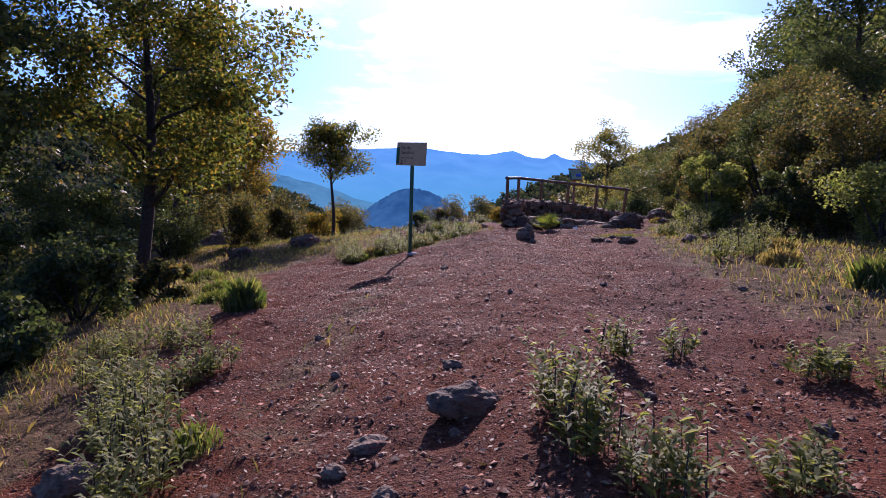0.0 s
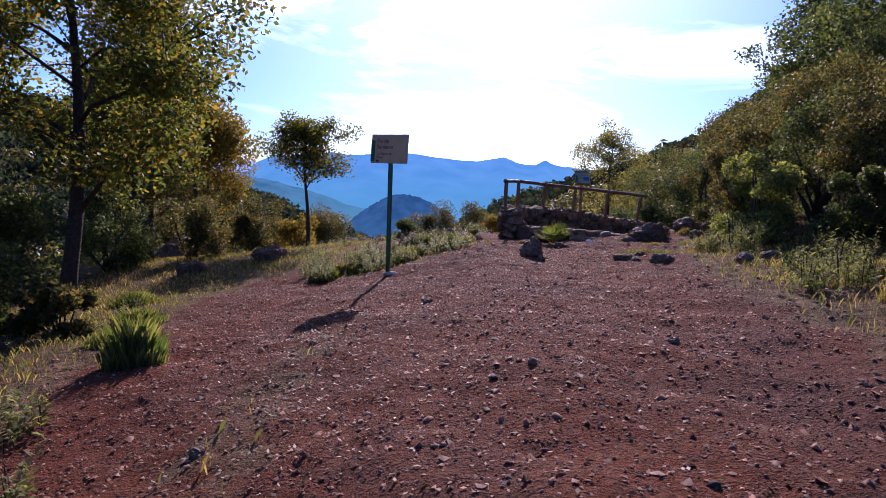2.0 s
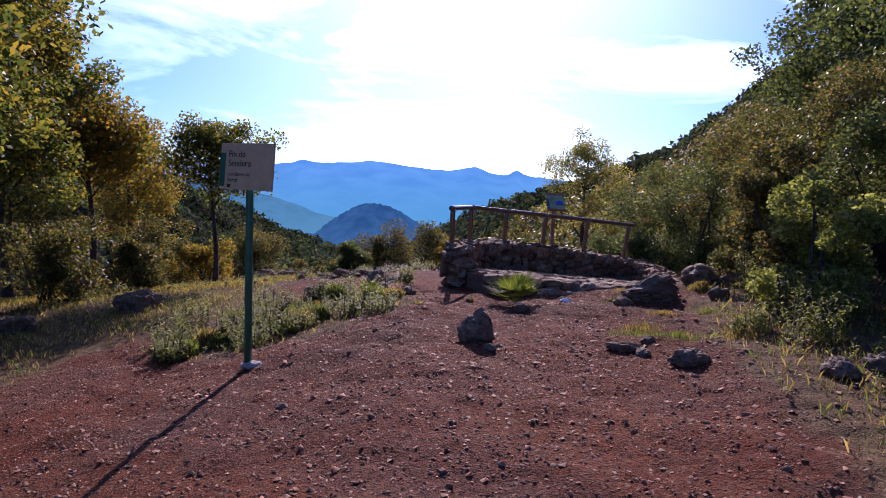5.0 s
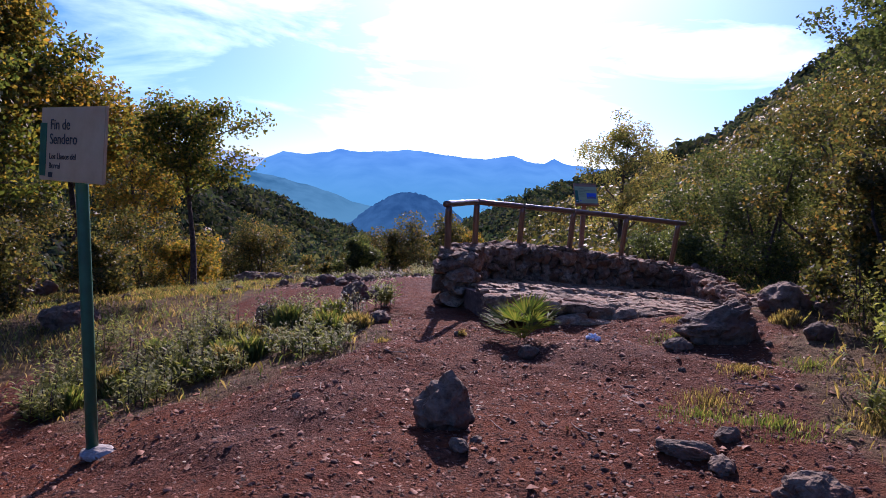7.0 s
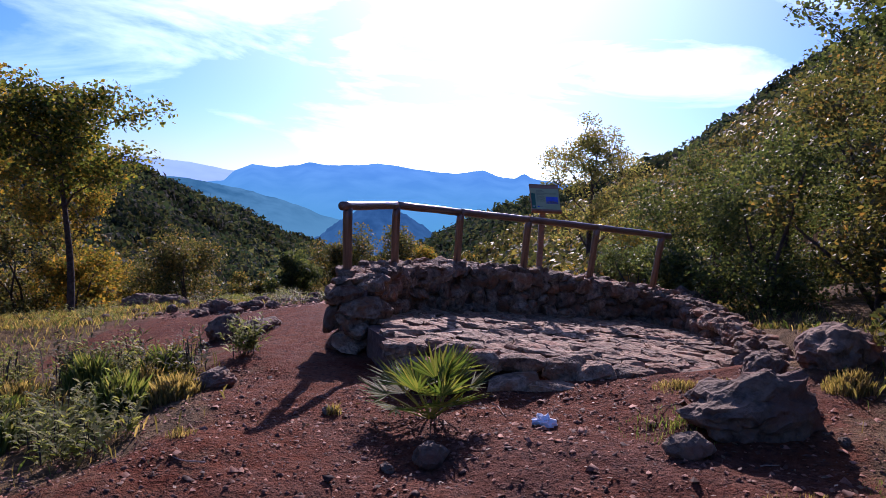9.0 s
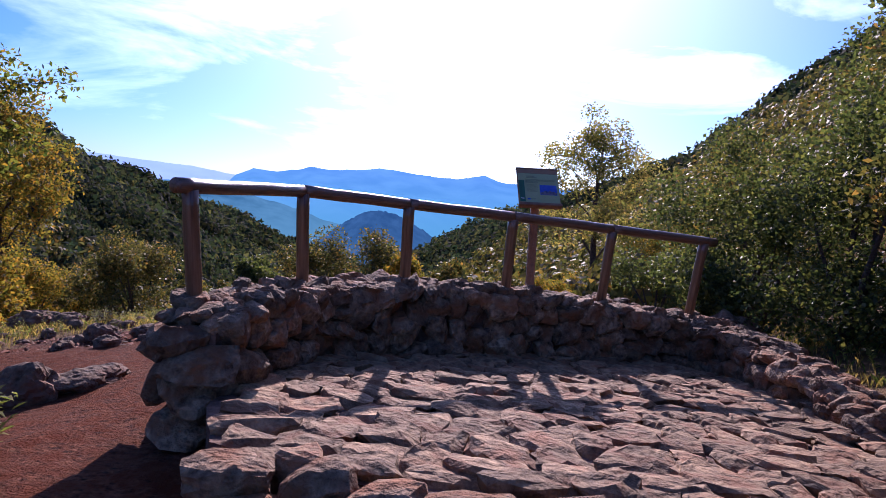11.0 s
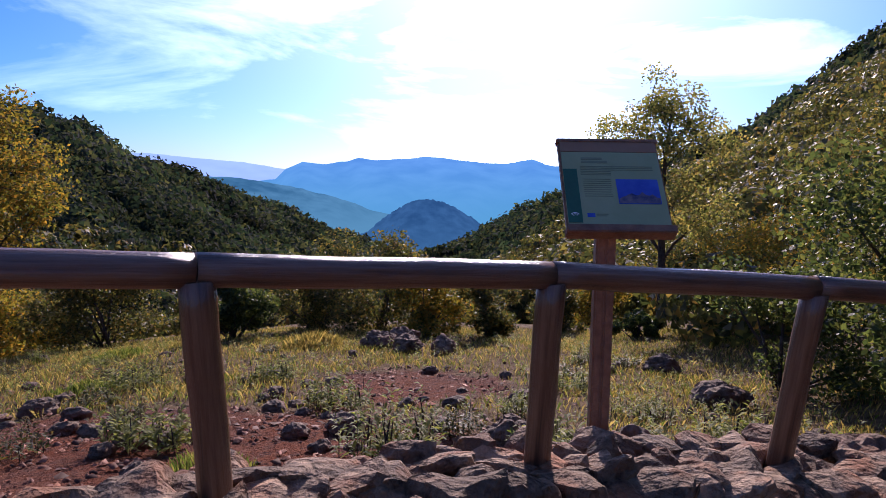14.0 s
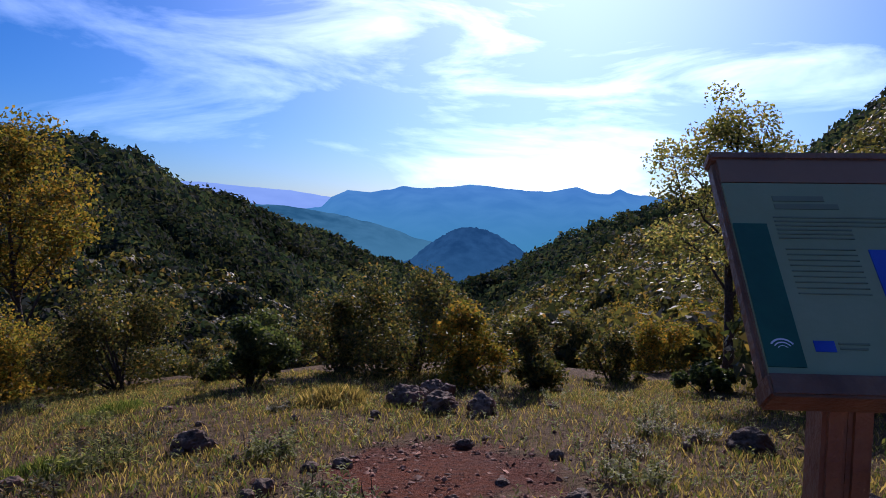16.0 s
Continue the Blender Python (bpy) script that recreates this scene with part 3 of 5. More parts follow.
# Haze painted as glowing colour, one tone for each distance.
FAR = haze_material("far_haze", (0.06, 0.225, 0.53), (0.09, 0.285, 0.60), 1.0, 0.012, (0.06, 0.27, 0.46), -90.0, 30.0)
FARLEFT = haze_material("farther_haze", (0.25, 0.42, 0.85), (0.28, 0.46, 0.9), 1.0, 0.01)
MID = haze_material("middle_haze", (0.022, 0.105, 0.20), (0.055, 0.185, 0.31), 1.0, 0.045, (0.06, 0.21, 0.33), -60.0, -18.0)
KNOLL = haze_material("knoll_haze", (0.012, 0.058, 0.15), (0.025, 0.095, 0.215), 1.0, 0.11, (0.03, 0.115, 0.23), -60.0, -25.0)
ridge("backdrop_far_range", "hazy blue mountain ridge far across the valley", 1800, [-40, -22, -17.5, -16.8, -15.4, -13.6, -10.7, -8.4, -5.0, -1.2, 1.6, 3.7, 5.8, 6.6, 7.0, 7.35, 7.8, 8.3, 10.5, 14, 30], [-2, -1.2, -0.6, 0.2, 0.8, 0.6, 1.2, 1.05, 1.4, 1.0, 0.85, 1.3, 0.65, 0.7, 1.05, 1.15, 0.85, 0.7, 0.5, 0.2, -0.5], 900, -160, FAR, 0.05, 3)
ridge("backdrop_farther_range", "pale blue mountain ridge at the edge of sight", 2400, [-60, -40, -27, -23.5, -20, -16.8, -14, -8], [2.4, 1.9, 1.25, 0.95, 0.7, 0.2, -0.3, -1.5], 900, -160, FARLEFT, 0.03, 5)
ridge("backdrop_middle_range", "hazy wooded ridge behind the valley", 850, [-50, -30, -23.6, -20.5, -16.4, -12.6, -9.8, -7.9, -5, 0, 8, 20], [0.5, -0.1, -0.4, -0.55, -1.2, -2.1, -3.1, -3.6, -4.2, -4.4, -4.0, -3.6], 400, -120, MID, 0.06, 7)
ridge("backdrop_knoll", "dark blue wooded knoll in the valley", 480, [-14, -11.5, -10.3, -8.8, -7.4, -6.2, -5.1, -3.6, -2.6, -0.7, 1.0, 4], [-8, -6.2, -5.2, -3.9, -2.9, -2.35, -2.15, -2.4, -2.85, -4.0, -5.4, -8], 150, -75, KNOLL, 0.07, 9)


# ---- woods on the slopes ----


def wood(name, label, az0, az1, r0, r1, count, size, mat, seed, leaves=34, fine=0.8):
    rng = np.random.default_rng(seed)
    a = np.radians(rng.uniform(az0, az1, count))
    r = np.sqrt(rng.uniform(r0 * r0, r1 * r1, count))
    x, y = CX + r * np.sin(a), CY + r * np.cos(a)
    z = height(x, y)
    s = size * rng.uniform(0.35, 1.0, count) ** 1.5 * 1.9 * (0.7 + 0.6 * r / r1)
    centre = np.repeat(np.stack([x, y, z + s * 0.45], -1), leaves, 0)
    d = rng.normal(size=(count * leaves, 3))
    d /= np.linalg.norm(d, axis=1)[:, None]
    d[:, 2] = d[:, 2] * 0.75 + 0.15
    p = centre + d * np.repeat(s, leaves)[:, None] * rng.uniform(0.55, 1.0, (count * leaves, 1))
    n = len(p)
    ax = np.cross(d, rng.normal(size=(n, 3)))
    ax /= np.linalg.norm(ax, axis=1)[:, None]
    bx = np.cross(d + 0.5 * rng.normal(size=(n, 3)), ax)
    bx /= np.linalg.norm(bx, axis=1)[:, None]
    w = (np.repeat(s, leaves) * rng.uniform(0.16, 0.36, n) * fine)[:, None]
    v = np.stack([p - ax * w * 1.1, p + ax * w * 1.1, p + bx * w * 1.7], 1).reshape(-1, 3)
    me = fast_mesh(name, v, np.arange(3 * n).reshape(-1, 3), mat)
    return tagged(new(name, me), label, "wood", kind="stuff")


SLOPE_LEFT, SLOPE_RIGHT = "dark evergreen scrub covering the valley slope", "dark evergreen scrub covering the steep slope"
wood("hillside_wood", SLOPE_LEFT, -62, -7, 50, 120, 1500, 1.5, HILLWOOD, 11, 130, 0.42)
wood("hillside_wood", SLOPE_LEFT, -62, -7, 118, 285, 6200, 1.8, HILLWOOD, 15, 42, 0.66)
wood("hillside_wood", "olive brown scrub on the lower slope", -10, 62, 44, 115, 2100, 1.25, SHRUBLEAF, 12, 150, 0.38)
wood("hillside_wood", SLOPE_RIGHT, -10, 62, 113, 235, 5600, 1.6, HILLWOOD, 16, 44, 0.66)
wood("bank_scrub", "dark evergreen scrub on the steep bank", 20, 80, 13, 60, 650, 0.9, SHRUBLEAF, 14, 540, 0.26)
wood("valley_scrub", "olive green scrub filling the hollow below the meadow", -58, 22, 24, 85, 620, 1.15, SHRUBLEAF, 13, 360, 0.4)

# ---- stone wall and platform ----
ARC = [(1.86, 19.02), (1.89, 19.3), (2.15, 20.45), (2.88, 21.08), (3.87, 21.65), (4.93, 22.1), (5.9, 22.35), (6.3, 21.5), (6.32, 20.4), (6.30, 19.0)]
TOPZ = [0.72, 0.78, 0.73, 0.71, 0.60, 0.46, 0.32, 0.26, 0.2, 0.12]
seg = [0.0]
for (ax_, ay_), (bx_, by_) in zip(ARC, ARC[1:]):
    seg.append(seg[-1] + math.hypot(bx_ - ax_, by_ - ay_))
ARC_LEN = seg[-1]


def along(s):
    """Place, side direction and top of the wall at s metres along it. The side points into the platform."""
    x, y, z = (float(np.interp(s, seg, [p[0] for p in ARC])), float(np.interp(s, seg, [p[1] for p in ARC])), float(np.interp(s, seg, TOPZ)))
    a, b = max(0.0, s - 0.25), min(ARC_LEN, s + 0.25)
    dx = float(np.interp(b, seg, [p[0] for p in ARC]) - np.interp(a, seg, [p[0] for p in ARC]))
    dy = float(np.interp(b, seg, [p[1] for p in ARC]) - np.interp(a, seg, [p[1] for p in ARC]))
    k = math.hypot(dx, dy)
    return x, y, z, dy / k, -dx / k, math.degrees(math.atan2(dy, dx))


rs = random.Random(5)
HALF = 0.24


def rubble_mesh(seed, mat):
    """An angular broken stone within a box two metres wide, to be scaled."""
    r = random.Random(seed)
    bm = bmesh.new()
    for k in range(20):
        v = Vector([max(-0.86, min(0.86, r.gauss(0, 0.75))) for _ in range(3)])
        m = max(abs(c) for c in v)
        bm.verts.new(v * (r.uniform(0.85, 1.12) * 0.92 / m) if m > 0.1 else Vector((0.9, 0, 0)))
    hull = bmesh.ops.convex_hull(bm, input=bm.verts[:])
    bmesh.ops.delete(bm, geom=[g for g in hull["geom_interior"] if isinstance(g, bmesh.types.BMVert)], context="VERTS")
    bmesh.ops.triangulate(bm, faces=bm.faces[:])
    bmesh.ops.subdivide_edges(bm, edges=bm.edges[:], cuts=1)
    bmesh.ops.triangulate(bm, faces=bm.faces[:])
    bmesh.ops.smooth_vert(bm, verts=bm.verts[:], factor=0.45, use_axis_x=True, use_axis_y=True, use_axis_z=True)
    for v in bm.verts:
        q = v.co * 1.9 + Vector((seed, 0, 0))
        v.co *= 1 + 0.2 * noise.noise(q) + 0.13 * noise.noise(q * 2.7)
    me = bpy.data.meshes.new("stone")
    bm.to_mesh(me)
    bm.free()
    me.materials.append(mat)
    return me


STONES = [rubble_mesh(40 + i, WALLSTONE) for i in range(14)]
wall = thing("stone_wall", "curved dry stone wall of reddish limestone rubble round the platform", "wall", pose(0, 0, 0))
core = bmesh.new()
rings = []
for i in range(60):
    x, y, z, sx, sy, _ = along(ARC_LEN * i / 59)
    lo = min(ground_at(x, y), float(platform_level(x, y))) - 0.4
    w = HALF - 0.11
    rings.append([core.verts.new(p) for p in ((x + sx * w, y + sy * w, lo), (x + sx * w, y + sy * w, z - 0.1), (x - sx * w, y - sy * w, z - 0.1), (x - sx * w, y - sy * w, lo))])
for a, b in zip(rings, rings[1:]):
    for k in range(4):
        core.faces.new((a[k], a[(k + 1) % 4], b[(k + 1) % 4], b[k]))
core.faces.new(rings[0])
core.faces.new(rings[-1][::-1])
bmesh.ops.recalc_face_normals(core, faces=core.faces[:])
part("mortar_core", core, MORTAR, wall)


def stone(parent, m, size):
    ob = new("stone", rs.choice(STONES))
    ob.parent = parent
    ob.matrix_world = m @ Matrix.Diagonal((*size, 1))
    return ob


def face_of_stones(side, s0, s1, lowest):
    s = s0
    while s < s1:
        w = rs.uniform(0.14, 0.32)
        x, y, z, sx, sy, turn = along(min(s + w / 2, ARC_LEN))
        zz = (float(platform_level(x, y)) if side > 0 else ground_at(x, y)) + lowest
        top = z - 0.07
        while zz < top - 0.05:
            h = min(rs.uniform(0.11, 0.24), top - zz + 0.03)
            o = HALF - 0.07 + rs.uniform(-0.015, 0.025)
            stone(wall, pose(x + side * sx * o + rs.uniform(-0.03, 0.03), y + side * sy * o, zz + h / 2, rs.uniform(-16, 16), rs.uniform(-16, 16), turn + rs.uniform(-14, 14)), (w * 0.62, 0.15, h * 0.64))
            zz += h * 0.97
        s += w * 0.95


face_of_stones(1, 0.05, ARC_LEN, -0.02)
face_of_stones(-1, 0.0, 1.6, -0.05)
for row in (-1.6, -0.8, 0, 0.8, 1.6):
    s = 0.0
    while s < ARC_LEN:
        w = rs.uniform(0.09, 0.24)
        x, y, z, sx, sy, turn = along(min(s + w / 2, ARC_LEN))
        o = row * 0.125
        stone(wall, pose(x + sx * o, y + sy * o, z - 0.055 + rs.uniform(-0.035, 0.03), rs.uniform(-18, 18), rs.uniform(-18, 18), turn + rs.uniform(-30, 30)), (w * 0.62, rs.uniform(0.06, 0.12), rs.uniform(0.035, 0.085)))
        s += w * 0.95
for k in range(5):
    stone(wall, pose(1.82 + rs.uniform(-0.06, 0.06) + 0.07 * (k % 2), 18.96 + rs.uniform(-0.03, 0.05), 0.12 + 0.12 * k, 0, 0, rs.uniform(0, 90)), (0.22, 0.17, 0.1))

# flagged floor
platform = thing("stone_platform", "sloping viewing platform of rough flat limestone slabs", "platform", pose(0, 0, 0), kind="structure")
bed = bmesh.new()
edge = [(2.05, 18.7), (2.25, 18.15), (3.0, 17.8), (4.0, 17.7), (4.9, 17.75), (5.7, 18.1), (6.2, 18.9), (6.2, 20.5), (6.1, 21.6), (5.7, 22.05), (4.9, 21.85), (3.9, 21.4), (2.9, 20.8), (2.2, 20.2), (1.95, 19.3)]
up = [bed.verts.new((x, y, float(platform_level(x, y)) - 0.05)) for x, y in edge]
dn = [bed.verts.new((x, y, float(platform_level(x, y)) - 0.6)) for x, y in edge]
bed.faces.new(up)
for i in range(len(edge)):
    j = (i + 1) % len(edge)
    bed.faces.new((up[i], dn[i], dn[j], up[j]))
bmesh.ops.recalc_face_normals(bed, faces=bed.faces[:])
part("bedding", bed, MORTAR, platform)


def slab_mesh(seed):
    """A lumpy paving stone with a worn, nearly flat top."""
    me = rubble_mesh(seed, FLAG)
    me.name = "slab"
    for v in me.vertices:
        q = v.co * 2.3 + Vector((seed, seed * 0.7, 0))
        if v.co.z > 0.35:
            v.co.z = 0.35 + 0.3 * (v.co.z - 0.35) + 0.25 * noise.noise(q)
    return me


SLABS = [slab_mesh(70 + i) for i in range(12)]
y = 17.86
while y < 22.1:
    dy = rs.uniform(0.15, 0.27)
    xa, xb = float(np.interp(y, [17.8, 18.3, 19.2, 20.2, 20.8, 21.4, 22.0], [2.45, 2.2, 2.1, 2.3, 3.0, 3.95, 5.0])), float(np.interp(y, [17.8, 18.2, 19, 22], [5.0, 5.8, 6.1, 6.0]))
    x = xa
    while x < xb:
        dx = rs.uniform(0.16, 0.38)
        px, py = x + dx / 2, y + dy / 2 + rs.uniform(-0.05, 0.05)
        ob = new("slab", rs.choice(SLABS))
        ob.parent = platform
        ob.matrix_world = pose(px, py, float(platform_level(px, py)) - 0.04 + rs.uniform(-0.02, 0.02), -4.9 + rs.uniform(-5, 5), 3.4 + rs.uniform(-5, 5), rs.uniform(-22, 22)) @ Matrix.Diagonal((dx * 0.62, dy * 0.66, 0.09, 1))
        x += dx
    y += dy * 0.97
for lift, back, count in ((0.0, 0.0, 11), (-0.14, -0.24, 9)):
    for k in range(count):
        f = (k + 0.5) / count
        px = 2.3 + 3.3 * f + rs.uniform(-0.04, 0.04)
        py = 17.98 - 0.34 * math.sin(f * math.pi) ** 0.7 + back + rs.uniform(-0.05, 0.05)
        ob = new("slab", rs.choice(STONES))
        ob.parent = platform
        ob.matrix_world = pose(px, py, float(platform_level(px, py)) - 0.075 + lift + rs.uniform(-0.02, 0.015), rs.uniform(-6, 4), rs.uniform(-5, 5), rs.uniform(-14, 14)) @ Matrix.Diagonal((rs.uniform(0.17, 0.24), rs.uniform(0.13, 0.17), 0.1, 1))

# ---- log railing ----
RAIL = [(1.74, 19.25, 1.435), (2.16, 20.43, 1.425), (2.94, 20.97, 1.355), (3.885, 21.54, 1.278), (4.91, 21.93, 1.193), (5.95, 22.25, 1.105)]
railing = thing("log_railing", "weathered round log railing standing in the stone wall", "railing", pose(0, 0, 0))
rr_ = random.Random(8)


def log(name, a, b, radius, sides):
    """A log from a to b, whose own z axis runs along it."""
    a, b = Vector(a), Vector(b)
    L = (b - a).length
    n = 12
    bm = tube([(0.0015 * math.sin(k * 1.3), 0.0015 * math.cos(k * 0.9), L * k / (n - 1)) for k in range(n)], [radius * rr_.uniform(0.985, 1.02) for _ in range(n)], sides, 0.006, rr_)
    ob = part(name, bm, LOGWOOD, railing, smooth=True)
    ob.matrix_world = Matrix.Translation(a) @ (b - a).to_track_quat("Z", "Y").to_matrix().to_4x4()


for i, (x, y, z) in enumerate(RAIL):
    foot = float(np.interp(i, range(6), [0.3, 0.2, 0.45, 0.35, 0.25, 0.15]))
    log("post", (x + 0.01 - 0.012 * i, y + 0.16, foot), (x, y, z - 0.02), 0.048, 14)
for i, (a, b) in enumerate(zip(RAIL, RAIL[1:])):
    a, b = Vector(a), Vector(b)
    d = (b - a).normalized()
    log("rail", a - d * (0.12 if i == 0 else 0.0), b + d * (0.14 if i == 4 else -0.006), 0.046, 16)

# ---- trail sign ----
sz = ground_at(-0.72, 14.35)
sign = thing("trail_sign", "cream trail-end sign on a green metal post", "sign", pose(-0.72, 14.35, sz))
part("post", tube([(0, 0, -0.2), (0.01, -0.05, 1.0), (0.02, -0.1, 2.05), (0.02, -0.1, 2.4)], [0.042] * 4, 14), GREENPAINT, sign, "green painted steel post", True)
foot_mesh = rock_mesh(91, (0.13, 0.12, 0.05), 0.15, 3, CONCRETE)
foot_ob = new("concrete_foot", foot_mesh)
foot_ob.parent, foot_ob.location = sign, (0.05, -0.02, 0.02)
panel = part("panel", box(0.80, 0.025, 0.51, None, 0.006), SIGNFACE, sign, "cream panel with dark lettering")
panel.matrix_basis = pose(-0.0, -0.165, 2.28, -4, 0, -31)
part("green_strip", box(0.085, 0.004, 0.37, Matrix.Translation((-0.357, -0.0155, -0.04))), GREENPAINT, panel, "green band")


def writing(text, parent, m, size, mat, name="lettering"):
    cu = bpy.data.curves.new(name, "FONT")
    cu.body, cu.size, cu.extrude = text, size, 0.0008
    cu.materials.append(mat)
    ob = new(name, cu)
    ob.parent = parent
    ob.matrix_basis = m
    return ob


writing("Fin de", panel, pose(-0.27, -0.016, 0.10, 90), 0.105, DARKINK)
writing("Sendero", panel, pose(-0.27, -0.016, 0.0, 90), 0.105, DARKINK)
writing("Los Llanos del", panel, pose(-0.27, -0.016, -0.105, 90), 0.06, DARKINK)
writing("Berral", panel, pose(-0.27, -0.016, -0.17, 90), 0.06, DARKINK)
part("logo_mark", box(0.05, 0.003, 0.035, Matrix.Translation((-0.245, -0.0155, -0.215))), DARKINK, panel)

# ---- information board ----
FAINTINK = material("faint_print", (0.2, 0.22, 0.12), (0.24, 0.26, 0.14), 9.0, 0.5, 0.0)


def rock_slab(h):
    """The low uneven outline of a plant in the printed picture."""
    bm = bmesh.new()
    rng = random.Random(3)
    top = [(0.012 + 0.16 * k / 12, -0.0232, -0.098 + h * (0.5 + 0.6 * math.sin(k / 12 * math.pi)) * rng.uniform(0.7, 1.1)) for k in range(13)]
    vs = [bm.verts.new(p) for p in top] + [bm.verts.new((0.172, -0.0232, -0.098)), bm.verts.new((0.012, -0.0232, -0.098))]
    bm.faces.new(vs[::-1])
    return bm


board = thing("information_board", "sloping printed information board on a wooden post", "sign", pose(4.165, 22.2, 0.1))
for k, dx in enumerate((-0.0205, 0.0205)):
    part("post_half", box(0.04, 0.08, 2.0, Matrix.Translation((dx, -0.02, 0.36)), 0.008), PLANK, board, "reddish wooden post")
tray = part("panel", box(0.405, 0.03, 0.43, None, 0.005), PLANK, board, "printed panel in a wooden frame")
tray.matrix_basis = pose(0.025, -0.01, 1.46, -39, 0, 4) @ Matrix.Diagonal((1.05, 1.0, 1.05, 1))
part("sheet", box(0.39, 0.006, 0.36, Matrix.Translation((0, -0.017, -0.02))), BOARDFACE, tray, "yellow-green printed sheet")
part("heading_band", box(0.39, 0.006, 0.05, Matrix.Translation((0, -0.018, 0.187))), BOARDHEAD, tray, "brown heading band")
part("green_band", box(0.055, 0.004, 0.26, Matrix.Translation((-0.167, -0.0205, -0.06))), GREENPAINT, tray, "green band")
part("picture", box(0.165, 0.004, 0.12, Matrix.Translation((0.092, -0.0205, -0.04))), BLUEPRINT, tray, "blue photograph")
part("frame_bar", box(0.415, 0.06, 0.035, Matrix.Translation((0, -0.012, -0.225)), 0.004), PLANK, tray)
part("frame_bar", box(0.415, 0.04, 0.02, Matrix.Translation((0, -0.005, 0.222)), 0.004), PLANK, tray)
for k in range(2):
    part("title_line", box(0.085 + 0.02 * k, 0.002, 0.011, Matrix.Translation((-0.075 + 0.01 * k, -0.0205, 0.125 - 0.017 * k))), FAINTINK, tray)
for k in range(6):
    w = 0.29 if k < 3 else 0.12
    part("text_line", box(w, 0.002, 0.0028, Matrix.Translation((-0.125 + w / 2, -0.0205, 0.085 - 0.0085 * k))), FAINTINK, tray)
for k in range(9):
    part("text_line", box(0.11, 0.002, 0.002, Matrix.Translation((-0.065, -0.0205, 0.02 - 0.0105 * k))), FAINTINK, tray)
part("picture_detail", rock_slab(0.05), BLUEDARK, tray)
part("mark_text", box(0.045, 0.002, 0.003, Matrix.Translation((-0.062, -0.0205, -0.150))), FAINTINK, tray)
part("mark_text", box(0.04, 0.002, 0.003, Matrix.Translation((-0.064, -0.0205, -0.158))), FAINTINK, tray)
for k in range(3):
    arc = bmesh.new()
    r_ = 0.008 + 0.005 * k
    ring = [(-0.167 + q * r_ * math.cos(t), -0.0232, -0.165 + q * r_ * math.sin(t)) for q in (1.0, 1.16) for t in np.linspace(0.6, 2.54, 9)]
    vv = [arc.verts.new(p) for p in ring]
    for i in range(8):
        arc.faces.new((vv[i], vv[i + 1], vv[i + 10], vv[i + 9]))
    part("emblem_arc", arc, WHITEPAPER, tray)
part("small_mark", box(0.03, 0.002, 0.018, Matrix.Translation((-0.105, -0.0205, -0.155))), BLUEPRINT, tray)

